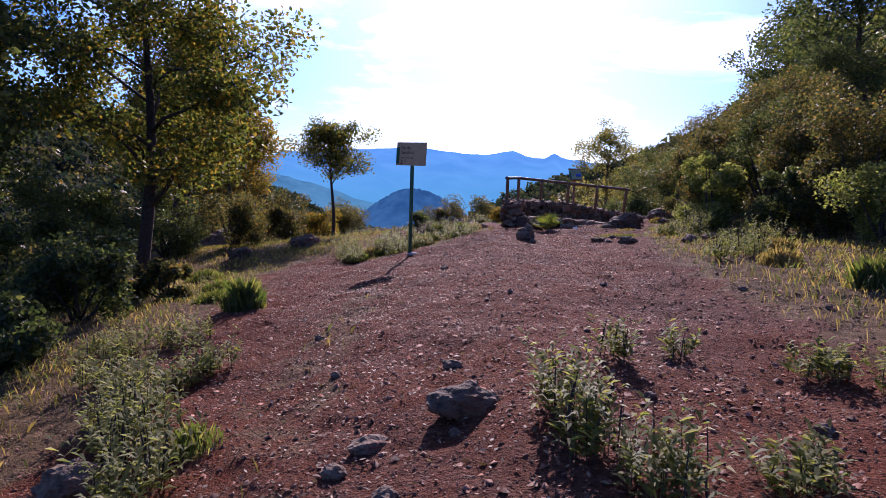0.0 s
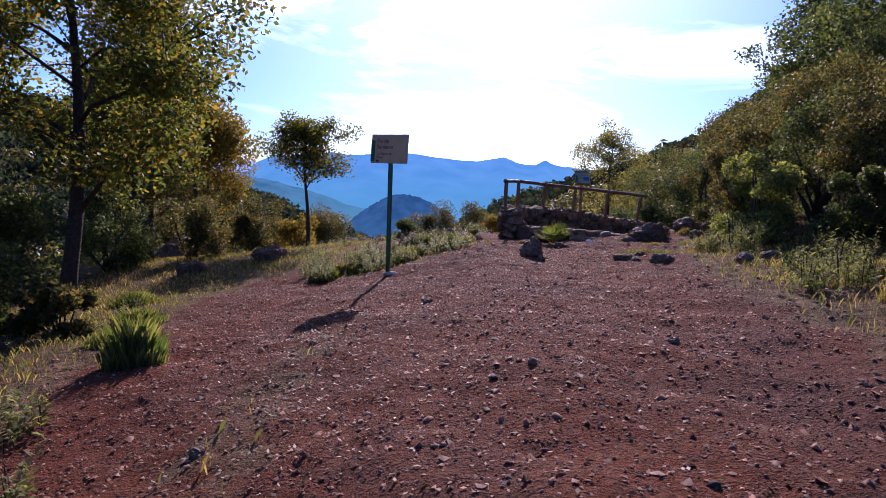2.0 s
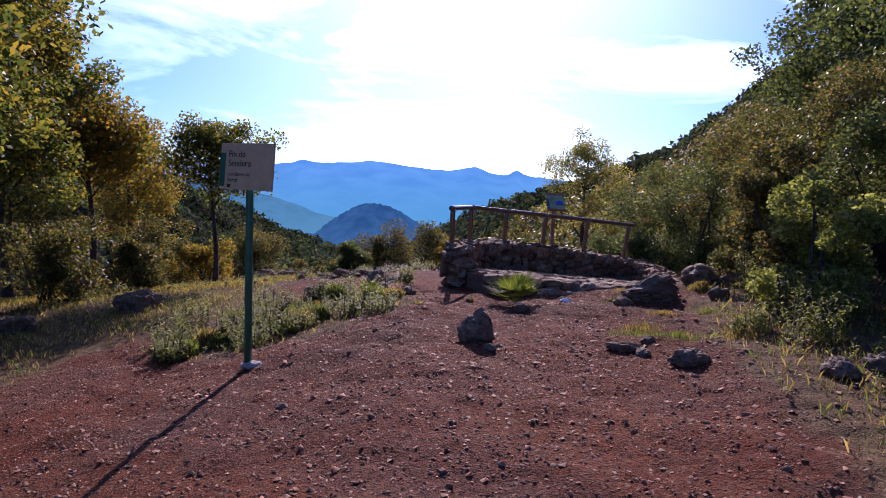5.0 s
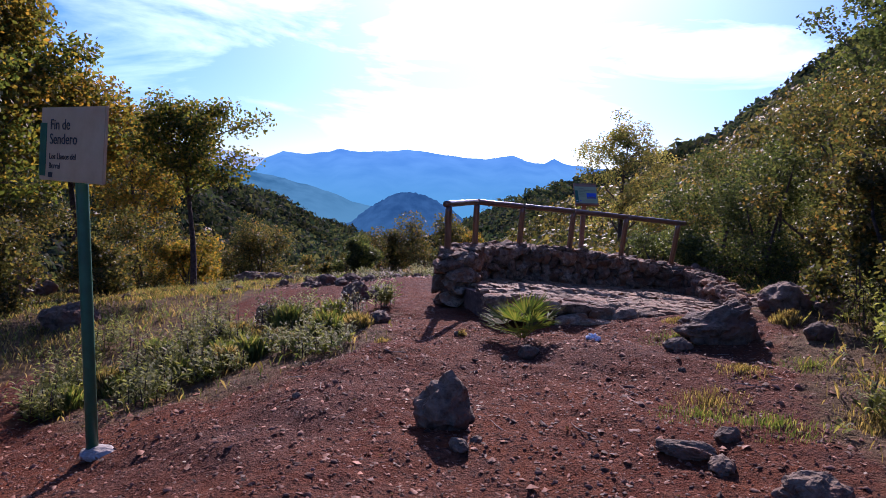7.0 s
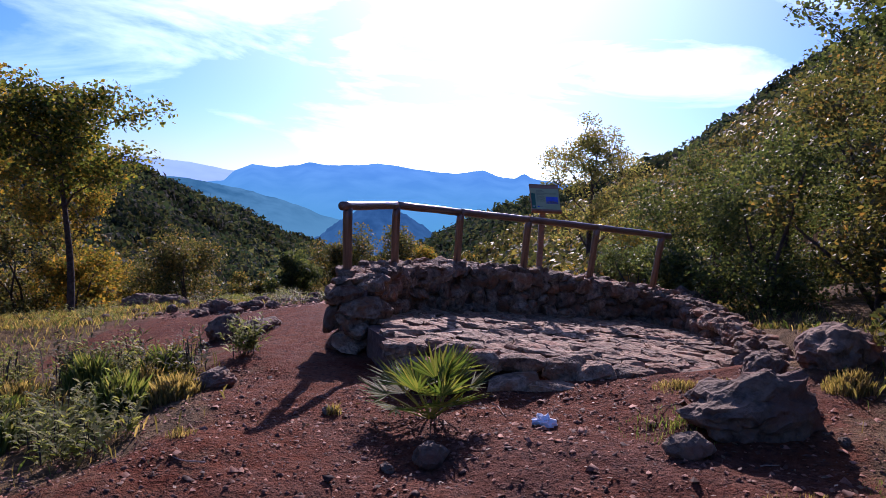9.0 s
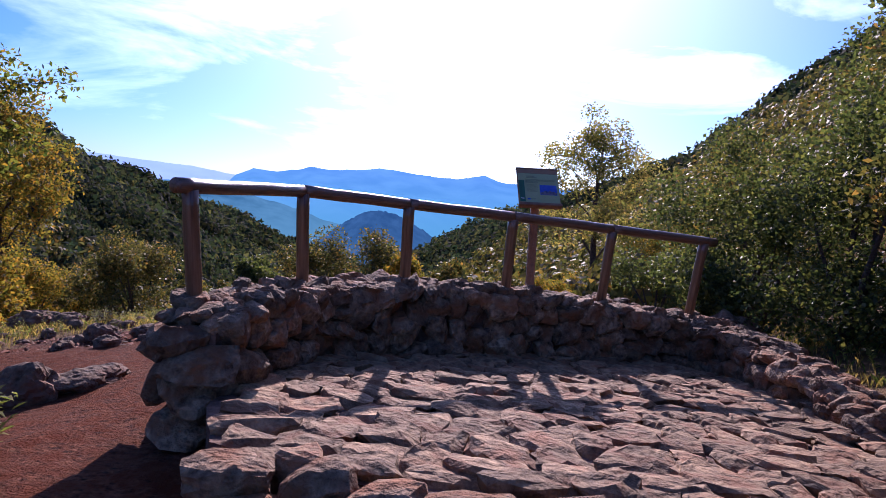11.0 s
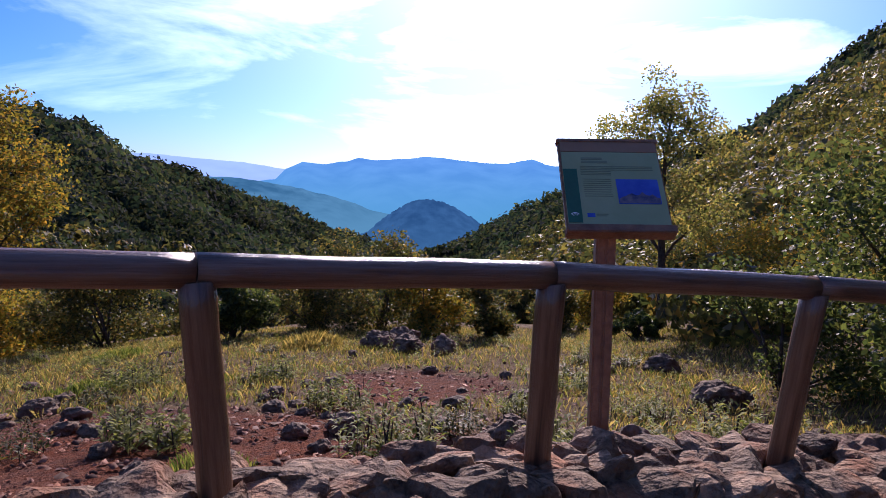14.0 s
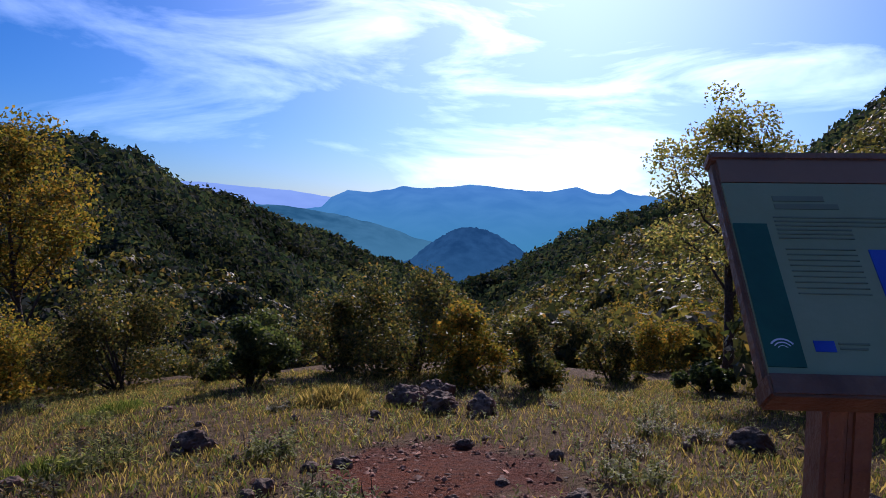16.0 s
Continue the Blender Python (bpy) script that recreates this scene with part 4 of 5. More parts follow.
# ---- rocks ----
GREY = "rough grey limestone rock half sunk in red earth"
for i, (x, y, size, label, turn, sink) in enumerate((
        (1.9, 14.25, (0.215, 0.2, 0.235), "dark angular limestone boulder standing on the path", 20, 0.1),
        (4.5, 16.3, (0.4, 0.27, 0.25), "large wedge-shaped limestone boulder beside the platform", 8, 0.22),
        (3.86, 13.05, (0.2, 0.14, 0.1), GREY, 10, 0.2), (4.9, 12.35, (0.2, 0.15, 0.11), GREY, 70, 0.2), (5.3, 12.4, (0.17, 0.13, 0.1), GREY, 20, 0.2),
        (3.42, 13.7, (0.18, 0.09, 0.055), "flat grey bedrock ridge showing in the path", -15, 0.3), (3.56, 13.5, (0.11, 0.08, 0.055), "flat grey bedrock ridge showing in the path", 70, 0.3), (3.72, 13.85, (0.1, 0.07, 0.05), "flat grey bedrock ridge showing in the path", 30, 0.3),
        (0.53, 3.05, (0.2, 0.14, 0.11), "rounded brown rock half sunk in gravel", 10, 0.3), (0.0, 2.82, (0.125, 0.09, 0.055), "small pale brown stone in gravel", 40, 0.3),
        (-1.72, 2.85, (0.24, 0.2, 0.17), "pointed grey rock beside the sage plants", 5, 0.2), (2.66, 16.15, (0.1, 0.09, 0.085), GREY, 0, 0.2),
        (5.75, 17.5, (0.36, 0.26, 0.22), GREY, 35, 0.2), (6.15, 17.2, (0.22, 0.2, 0.16), GREY, 80, 0.2), (5.4, 18.0, (0.24, 0.2, 0.24), GREY, 15, 0.1),
        (5.1, 17.3, (0.2, 0.15, 0.14), GREY, 50, 0.2), (4.05, 15.95, (0.14, 0.1, 0.08), GREY, 10, 0.2), (5.5, 16.2, (0.16, 0.12, 0.12), GREY, 0, 0.2),
        (-0.8, 18.95, (0.13, 0.11, 0.24), "upright grey stone among low plants", 0, 0.1), (0.33, 20.0, (0.22, 0.18, 0.2), GREY, 25, 0.2), (0.62, 20.3, (0.3, 0.2, 0.1), GREY, 60, 0.2), (1.0, 17.5, (0.17, 0.12, 0.09), GREY, 60, 0.2),
        (-3.4, 26.4, (0.42, 0.3, 0.24), "broad grey rock at the meadow edge", 10, 0.2), (-2.7, 26.2, (0.3, 0.22, 0.18), GREY, 50, 0.2), (-0.8, 23.4, (0.2, 0.16, 0.15), GREY, 0, 0.2), (-0.3, 23.5, (0.17, 0.14, 0.11), GREY, 20, 0.2),
        (-9.4, 26.2, (0.9, 0.6, 0.55), "large dark rock below the trees", 0, 0.2), (-4.6, 20.5, (0.45, 0.3, 0.3), GREY, 0, 0.2), (-6.2, 19.0, (0.4, 0.3, 0.25), GREY, 30, 0.2),
        (2.55, 24.75, (0.2, 0.15, 0.13), GREY, 0, 0.2), (4.5, 22.95, (0.2, 0.16, 0.32), "upright pale limestone rock behind the wall", 20, 0.1), (-0.7, 25.5, (0.18, 0.14, 0.12), GREY, 0, 0.2),
        (5.2, 23.1, (0.28, 0.22, 0.2), GREY, 0, 0.1), (5.9, 23.3, (0.4, 0.3, 0.26), GREY, 35, 0.1), (6.7, 23.2, (0.5, 0.35, 0.3), GREY, 10, 0.1), (6.3, 26.8, (0.28, 0.24, 0.2), GREY, 0, 0.2), (3.85, 24.3, (0.2, 0.16, 0.15), GREY, 50, 0.2),
        (1.75, 31.5, (0.33, 0.26, 0.25), "grey boulder of a rock pile on the meadow", 0, 0.2), (2.3, 31.05, (0.3, 0.24, 0.22), "grey boulder of a rock pile on the meadow", 40, 0.2), (2.95, 31.15, (0.26, 0.22, 0.22), "grey boulder of a rock pile on the meadow", 70, 0.2), (2.1, 32.0, (0.32, 0.27, 0.28), "grey boulder of a rock pile on the meadow", 20, 0.2),
        (-0.1, 28.0, (0.24, 0.19, 0.17), GREY, 0, 0.2), (6.4, 29.5, (0.3, 0.24, 0.2), GREY, 0, 0.25))):
    rock(x, y, size, i + 1, label, turn, sink, wedge=0.5 if label.startswith("large wedge") else 0.0)
rg = np.random.default_rng(21)
for k in range(84):
    x, y = rg.uniform(-5, 6.5), rg.uniform(22.9, 32)
    s = rg.uniform(0.035, 0.11)
    rock(x, y, (s * rg.uniform(0.9, 1.5), s, s * rg.uniform(0.6, 1.0)), 60 + k, "weathered grey stone lying in the dry meadow", rg.uniform(0, 180), 0.2)
for k in range(26):
    x, y = rg.uniform(-1.6, 5.2), rg.uniform(2.0, 17)
    s = rg.uniform(0.025, 0.06)
    rock(x, y, (s * 1.3, s, s * 0.8), 160 + k, "small reddish stone on the gravel path", rg.uniform(0, 180), 0.2, name="stone")
for k in range(46):
    x, y = rg.uniform(-2.8, 3.4), rg.uniform(22.6, 26.6)
    s = rg.uniform(0.035, 0.11)
    if not (x > 1.2 and y < 23.0):
        rock(x, y, (s * 1.3, s, s * 0.8), 210 + k, "small weathered limestone lump on red earth", rg.uniform(0, 180), 0.2, name="stone")
paper = new("crumpled_tissue", rock_mesh(301, (0.07, 0.05, 0.045), 0.5, 3, WHITEPAPER))
paper.matrix_world = pose(3.37, 16.6, ground_at(3.37, 16.6) + 0.02)
tagged(paper, "crumpled white paper tissue lying on the path", "litter")

# ---- trees and shrubs ----


def branch(bms, start, end, r0, r1, rng, sag=0.1, steps=6):
    a, b = Vector(start), Vector(end)
    L = (b - a).length
    pts, rad = [], []
    for k in range(steps):
        f = k / (steps - 1)
        w = 0.0 if k in (0,) else L * 0.04
        pts.append(a.lerp(b, f) + Vector((rng.uniform(-w, w), rng.uniform(-w, w), rng.uniform(-w, w) + sag * L * math.sin(f * math.pi))))
        rad.append(r0 + (r1 - r0) * f)
    bms.append(tube(pts, rad, 7))
    return pts


def tree(x, y, tall, trunk_r, crown, clear, leaves, leaf, mat, label, seed, lean=(0, 0), clump=0.9, limbs=9, subs=4, squash=0.75, group=""):
    """A trunk with limbs and twigs, and leaves in uneven clumps round the twigs. crown: its half widths and half height."""
    rng = random.Random(seed)
    nr = np.random.default_rng(seed)
    base = ground_at(x, y)
    ob = thing("tree", label, "tree", pose(x, y, base), group)
    bms = []
    cz = tall - crown[2]
    trunk_top = tall * 0.86
    tp = []
    for k in range(10):
        f = k / 9
        tp.append(Vector((lean[0] * f + 0.05 * tall * 0.3 * math.sin(f * 5 + seed), lean[1] * f + 0.012 * tall * math.sin(f * 4 + seed * 2), -0.25 + (trunk_top + 0.25) * f)))
    bms.append(tube(tp, [trunk_r * (1.25 if k == 0 else 1.0 - 0.85 * (k / 9) ** 1.2) for k in range(10)], 10, 0.05, rng))
    cores, radii = [], []
    for i in range(limbs):
        f = clear / tall + (0.84 - clear / tall) * (i + 0.5 * rng.random()) / limbs
        q = f * tall / trunk_top * 9
        k = min(8, int(q))
        p0 = tp[k].lerp(tp[k + 1], min(1.0, q - k))
        ang = i * 2.4 + rng.uniform(-0.4, 0.4)
        reach = rng.uniform(0.66, 0.98)
        rise = -0.62 + 1.75 * (i + 0.5) / limbs + rng.uniform(-0.15, 0.15)
        end = Vector((lean[0] + crown[0] * reach * math.cos(rise) * math.cos(ang), lean[1] + crown[1] * reach * math.cos(rise) * math.sin(ang), cz + crown[2] * 0.92 * reach * math.sin(rise)))
        pts = branch(bms, p0, end, trunk_r * 0.42 * (1.1 - f), 0.012, rng)
        for k in (3, 4, 5):
            cores.append(tuple(pts[k]))
            radii.append(clump * rng.uniform(0.6, 1.1))
        for j in range(subs):
            q0 = pts[rng.choice((2, 3, 4))]
            e = q0 + Vector((rng.uniform(-1, 1) * crown[0] * 0.4, rng.uniform(-1, 1) * crown[1] * 0.4, rng.uniform(-0.35, 0.6) * crown[2] * 0.6))
            sp = branch(bms, q0, e, trunk_r * 0.12, 0.008, rng, 0.05, 4)
            cores.append(tuple(sp[-1]))
            radii.append(clump * rng.uniform(0.55, 1.0))
    for k in range(3):
        cores.append((tp[-1].x + rng.uniform(-0.4, 0.4), tp[-1].y + rng.uniform(-0.4, 0.4), tp[-1].z + rng.uniform(-0.2, 0.6) * clump))
        radii.append(clump)
    part("trunk", join(bms), BARK, ob, "dark rough trunk with limbs", True)
    v, q = leaf_arrays(clump_points(np.array(cores), np.array(radii), leaves, nr, squash, 0.15), leaf, leaf * 0.62, nr)
    cr = new("crown", fast_mesh("crown", v, q, mat))
    cr.parent = ob
    return ob


def shrub(x, y, r, tall, leaves, leaf, mat, label, seed, group="", clumps=16):
    rng = random.Random(seed)
    nr = np.random.default_rng(seed)
    base = ground_at(x, y)
    ob = thing("shrub", label, "shrub", pose(x, y, base), group)
    bms, cores, radii = [], [], []
    for k in range(clumps):
        a = rng.uniform(0, 6.283)
        f = rng.random() ** 0.7
        z = tall * rng.uniform(0.1, 0.92)
        w = r * f * math.sqrt(max(0.12, 1 - (z / tall - 0.35) ** 2 * 1.6))
        c = (w * math.cos(a), w * math.sin(a), z)
        cores.append(c)
        radii.append(rng.uniform(0.22, 0.5) * min(r, tall * 0.7))
        if k < 9:
            branch(bms, (rng.uniform(-0.1, 0.1) * r, rng.uniform(-0.1, 0.1) * r, -0.1), c, 0.025 * tall ** 0.5, 0.006, rng, 0.05, 4)
    part("woody_base", join(bms), BARK, ob, "dark woody base", True)
    v, q = leaf_arrays(clump_points(np.array(cores), np.array(radii), leaves, nr, 0.95, 0.1), leaf, leaf * 0.6, nr, 0.15)
    cr = new("foliage", fast_mesh("foliage", v, q, mat))
    cr.parent = ob
    return ob


tree(-8.24, 17.1, 9.6, 0.19, (4.5, 3.8, 4.2), 2.0, 36000, 0.13, OAKLEAF, "large gall oak with dark trunk and yellowing green leaves", 31, (0.3, 0), 0.95, 16, 5)
tree(-4.88, 26.2, 4.8, 0.085, (1.45, 1.45, 1.2), 2.25, 12000, 0.09, OAKLEAF, "small oak with a slender bent trunk and round crown", 32, (0.0, 0), 0.5, 16, 4, 0.8)
tree(8.75, 39.2, 7.4, 0.14, (2.3, 2.3, 3.0), 1.9, 13000, 0.10, PALEAUTUMN, "slender oak with an airy half-bare autumn crown", 33, (0.2, 0.2), 0.6, 13, 4)
tree(-10.05, 25.2, 6.5, 0.11, (2.2, 2.2, 2.4), 2.4, 9000, 0.13, OAKLEAF, "young oak with a thin leaning trunk among shrubs", 34, (-0.5, 0), 0.7, 10, 4)
for i, (x, y, h, c, mat) in enumerate(((-11.2, 12.6, 9.0, (3.2, 3.0, 4.0), DARKLEAF), (-13.8, 16.6, 10.0, (3.4, 3.4, 4.3), DARKLEAF), (-11.8, 27.5, 11.0, (2.7, 2.7, 4.2), YELLOWLEAF), (-10.9, 31.2, 7.2, (2.3, 2.3, 1.6), YELLOWLEAF), (-14.3, 42.5, 9.6, (2.8, 2.8, 3.4), YELLOWLEAF), (-14.5, 32, 9.0, (3.0, 3.0, 3.4), OAKLEAF), (-9.0, 8.0, 8.0, (2.6, 2.6, 3.6), DARKLEAF), (-11.9, 29.4, 9.4, (2.5, 2.5, 2.5), OAKLEAF))):
    tree(x, y, h, 0.15, c, max(1.6, h - 2.2 * c[2]), 15000, 0.15, mat, "autumn oak with orange and yellow leaves" if mat is YELLOWLEAF else "dense dark green oak in the wood edge", 41 + i, (0, 0), 0.95, 14, 4, group="wood edge trees")
for i, (x, y, h, c) in enumerate(((12.8, 21.5, 8.8, (2.6, 2.6, 3.6)), (14.5, 17.0, 9.0, (2.8, 2.8, 3.8)), (13.5, 26.5, 7.5, (2.3, 2.3, 3.0)), (12.8, 13.0, 8.0, (2.6, 2.6, 3.4)), (15.4, 31.0, 10.6, (2.8, 2.8, 4.2)))):
    tree(x, y, h, 0.15, c, 1.2, 15000, 0.14, DARKLEAF, "tall dark holm oak above the shrub bank", 51 + i, (0, 0), 0.9, 14, 4, group="bank trees")

BANK = "dense dark green evergreen shrub on the bank"
RUSTY = "brown-green mastic shrub with rusty autumn tips"
PALE = "grey-green leafy shrub at the path edge"
for i, (x, y, r, h, n, mat, label) in enumerate((
        (6.2, 14.9, 0.75, 1.9, 8000, SAGELEAF, PALE), (6.55, 16.6, 0.8, 2.2, 9000, SHRUBLEAF, BANK), (7.1, 18.2, 1.0, 2.4, 9000, SHRUBLEAF, RUSTY), (7.9, 20.2, 1.3, 2.9, 11000, SHRUBLEAF, RUSTY),
        (7.8, 22.6, 1.3, 2.9, 11000, DARKLEAF, BANK), (8.0, 25.2, 1.4, 3.0, 11000, DARKLEAF, BANK), (9.6, 22.6, 1.7, 3.8, 12000, SHRUBLEAF, RUSTY), (9.4, 18.6, 1.6, 3.8, 12000, SHRUBLEAF, RUSTY),
        (9.2, 15.4, 1.5, 3.2, 11000, SHRUBLEAF, RUSTY), (9.4, 28.0, 1.6, 3.3, 11000, SHRUBLEAF, RUSTY), (11.0, 31.0, 1.8, 3.8, 11000, SHRUBLEAF, RUSTY), (11.4, 25.2, 1.9, 4.4, 12000, DARKLEAF, BANK),
        (8.2, 12.4, 1.2, 2.3, 9000, SHRUBLEAF, RUSTY), (10.6, 12.4, 1.7, 3.6, 11000, DARKLEAF, BANK), (11.2, 19.8, 1.7, 4.6, 11000, DARKLEAF, BANK), (9.0, 9.6, 1.3, 2.4, 8000, SHRUBLEAF, RUSTY), (7.4, 10.4, 0.8, 1.3, 5000, SAGELEAF, PALE),
        (12.6, 35.0, 2.0, 4.2, 11000, SHRUBLEAF, RUSTY), (10.2, 35.5, 1.5, 2.8, 8000, YELLOWLEAF, "yellow-green autumn shrub on the slope"), (7.0, 24.0, 0.7, 1.1, 5000, DARKLEAF, BANK), (7.3, 27.6, 1.0, 1.5, 6000, DARKLEAF, BANK), (7.9, 14.2, 1.0, 2.3, 8000, SHRUBLEAF, RUSTY), (8.2, 16.8, 1.2, 2.9, 9000, DARKLEAF, BANK), (7.6, 12.3, 0.7, 1.5, 6000, SHRUBLEAF, RUSTY), (7.0, 13.2, 0.6, 1.3, 5000, DARKLEAF, BANK))):
    shrub(x, y, r, h, int(n * 1.3), 0.063, mat, label, 71 + i, "shrubs on the bank")
MEADOW = "rounded olive green shrub at the meadow edge"
for i, (x, y, r, h, n, mat) in enumerate((
        (-5.9, 35.6, 1.9, 3.6, 14000, SHRUBLEAF), (-3.7, 36.0, 1.0, 1.7, 6000, SHRUBLEAF), (-2.0, 33.9, 0.8, 2.2, 8000, DARKLEAF), (-0.9, 37.0, 1.5, 3.1, 10000, SHRUBLEAF), (0.9, 36.6, 1.6, 3.7, 12000, SHRUBLEAF),
        (2.25, 34.6, 0.9, 2.4, 7000, YELLOWLEAF), (3.75, 34.3, 0.75, 2.3, 5000, SHRUBLEAF), (5.6, 36.8, 0.7, 1.9, 4500, SHRUBLEAF), (-8.6, 35.0, 1.3, 2.6, 9000, YELLOWLEAF), (-8.9, 38.0, 1.6, 3.0, 8000, SHRUBLEAF), (7.2, 34.8, 0.55, 0.9, 4000, DARKLEAF), (7.0, 40.5, 1.2, 2.2, 7000, YELLOWLEAF), (3.4, 42.0, 1.5, 2.3, 7000, SHRUBLEAF), (-3.5, 41, 1.6, 2.2, 7000, SHRUBLEAF),
        (6.0, 47.0, 1.8, 3.4, 7000, SHRUBLEAF), (9.3, 46.5, 1.7, 3.0, 7000, YELLOWLEAF), (12.2, 45.0, 2.0, 4.0, 8000, SHRUBLEAF), (8.0, 53.0, 2.0, 4.2, 7000, SHRUBLEAF), (11.8, 52.0, 2.1, 3.8, 7000, YELLOWLEAF), (15.0, 50.0, 2.2, 4.6, 8000, SHRUBLEAF), (4.3, 55.0, 2.1, 4.4, 7000, SHRUBLEAF), (14.0, 58.0, 2.2, 4.4, 7000, SHRUBLEAF), (9.6, 60.0, 2.2, 4.8, 7000, YELLOWLEAF),
        (-7.6, 22.5, 1.1, 1.8, 7000, SHRUBLEAF), (-6.4, 25.0, 0.9, 1.3, 6000, SHRUBLEAF), (-9.4, 21.0, 1.3, 2.4, 8000, DARKLEAF), (-10.5, 17.8, 1.4, 2.6, 8000, DARKLEAF), (-8.8, 13.8, 1.2, 1.8, 8000, DARKLEAF), (-7.3, 10.0, 1.1, 1.6, 8000, DARKLEAF), (-5.8, 28.5, 1.0, 1.5, 6000, YELLOWLEAF), (-7.5, 29.0, 1.3, 2.4, 7000, SHRUBLEAF), (-10.8, 28.4, 1.6, 3.2, 9000, SHRUBLEAF), (-6.2, 6.6, 1.0, 1.4, 7000, DARKLEAF), (-5.2, 8.8, 0.8, 1.1, 6000, DARKLEAF), (-4.5, 6.2, 0.7, 0.9, 5000, DARKLEAF), (-3.6, 3.7, 0.5, 0.7, 4000, DARKLEAF), (-6.4, 11.6, 0.9, 1.3, 6000, DARKLEAF), (-5.0, 11.3, 0.6, 0.7, 4000, SHRUBLEAF), (-12.0, 20.0, 1.6, 3.2, 9000, DARKLEAF), (-13.5, 13.0, 1.6, 3.0, 9000, DARKLEAF), (-9.5, 10.4, 1.2, 2.0, 7000, DARKLEAF), (-5.2, 3.4, 1.0, 1.3, 7000, DARKLEAF), (-10.2, 36.2, 1.8, 3.4, 9000, YELLOWLEAF))):
    shrub(x, y, r, h * (0.64 if y > 30 else 1.0), n, 0.085 if y < 44 else 0.12, mat, MEADOW if y > 30 else "dark green underwood shrub beneath the oaks", 101 + i, "meadow shrubs" if y > 30 else "underwood shrubs")


def blades(x, y, z, tall, width, rng, lean=0.35):
    """Grass blades of four corners that taper and lean."""
    n = len(x)
    a = rng.uniform(0, 6.283, n)
    h = tall * rng.uniform(0.45, 1.25, n)
    lx, ly = np.cos(a) * h * rng.uniform(0, lean, n), np.sin(a) * h * rng.uniform(0, lean, n)
    b = rng.uniform(0, 6.283, n)
    wx, wy = np.cos(b) * width, np.sin(b) * width
    p0 = np.stack([x - wx, y - wy, z - 0.02], -1)
    p1 = np.stack([x + wx, y + wy, z - 0.02], -1)
    p2 = np.stack([x + lx * 0.4 + wx * 0.8, y + ly * 0.4 + wy * 0.8, z + h * 0.6], -1)
    p3 = np.stack([x + lx, y + ly, z + h * rng.uniform(0.85, 1.0, n)], -1)
    return np.stack([p0, p1, p2, p3], 1).reshape(-1, 3), np.arange(4 * n).reshape(-1, 4)


def tuft(x, y, r, tall, n, mat, label, seed, name="grass_tuft", lean=0.5, width=0.0015):
    nr = np.random.default_rng(seed)
    n = int(n * 2.4)
    a, q = nr.uniform(0, 6.283, n), r * nr.random(n) ** 0.8
    px, py = x + q * np.cos(a), y + q * np.sin(a)
    v, f = blades(px, py, height(px, py), tall * (1.0 - 0.6 * (q / r) ** 2), width, nr, lean)
    ob = new(name, fast_mesh(name, v, f, mat))
    return tagged(ob, label, "grass")


for i, (x, y, r, h, n, mat) in enumerate(((-2.6, 8.5, 0.26, 0.6, 500, GREENGRASS), (4.9, 6.4, 0.22, 0.5, 600, GREENGRASS), (-1.8, 17.8, 0.26, 0.45, 700, GREENGRASS), (-2.2, 16.4, 0.22, 0.4, 500, GREENGRASS), (0.75, 17.3, 0.2, 0.3, 450, GRASS), (0.2, 18.2, 0.2, 0.3, 450, GRASS), (-0.4, 17.6, 0.25, 0.3, 450, GRASS), (5.5, 16.9, 0.15, 0.22, 250, GRASS), (4.55, 16.6, 0.16, 0.28, 300, GRASS), (5.6, 18.3, 0.2, 0.3, 300, GRASS), (2.0, 16.9, 0.05, 0.12, 50, GRASS), (-1.2, 3.2, 0.2, 0.2, 200, GREENGRASS), (-3.6, 10.0, 0.3, 0.3, 500, GREENGRASS), (-4.2, 12.0, 0.35, 0.35, 600, GREENGRASS), (-5.5, 14.5, 0.4, 0.4, 700, GREENGRASS), (6.2, 12.0, 0.3, 0.4, 500, GRASS), (5.6, 10.4, 0.3, 0.35, 500, GRASS), (4.9, 8.6, 0.25, 0.3, 400, GRASS), (-1.0, 26.8, 0.4, 0.28, 600, GREENGRASS), (0.5, 31.5, 0.6, 0.5, 700, GRASS), (-3, 31, 0.5, 0.3, 700, GREENGRASS), (3.2, 23.4, 0.25, 0.25, 300, GREENGRASS), (1.9, 23.5, 0.25, 0.25, 300, GREENGRASS), (1.2, 16.3, 0.08, 0.1, 50, GRASS))):
    tuft(x, y, r * 1.15, h * (0.62 if y > 9 else 0.75), n, mat, "upright bright green grass clump" if mat is GREENGRASS else "clump of dry yellow grass", 201 + i)


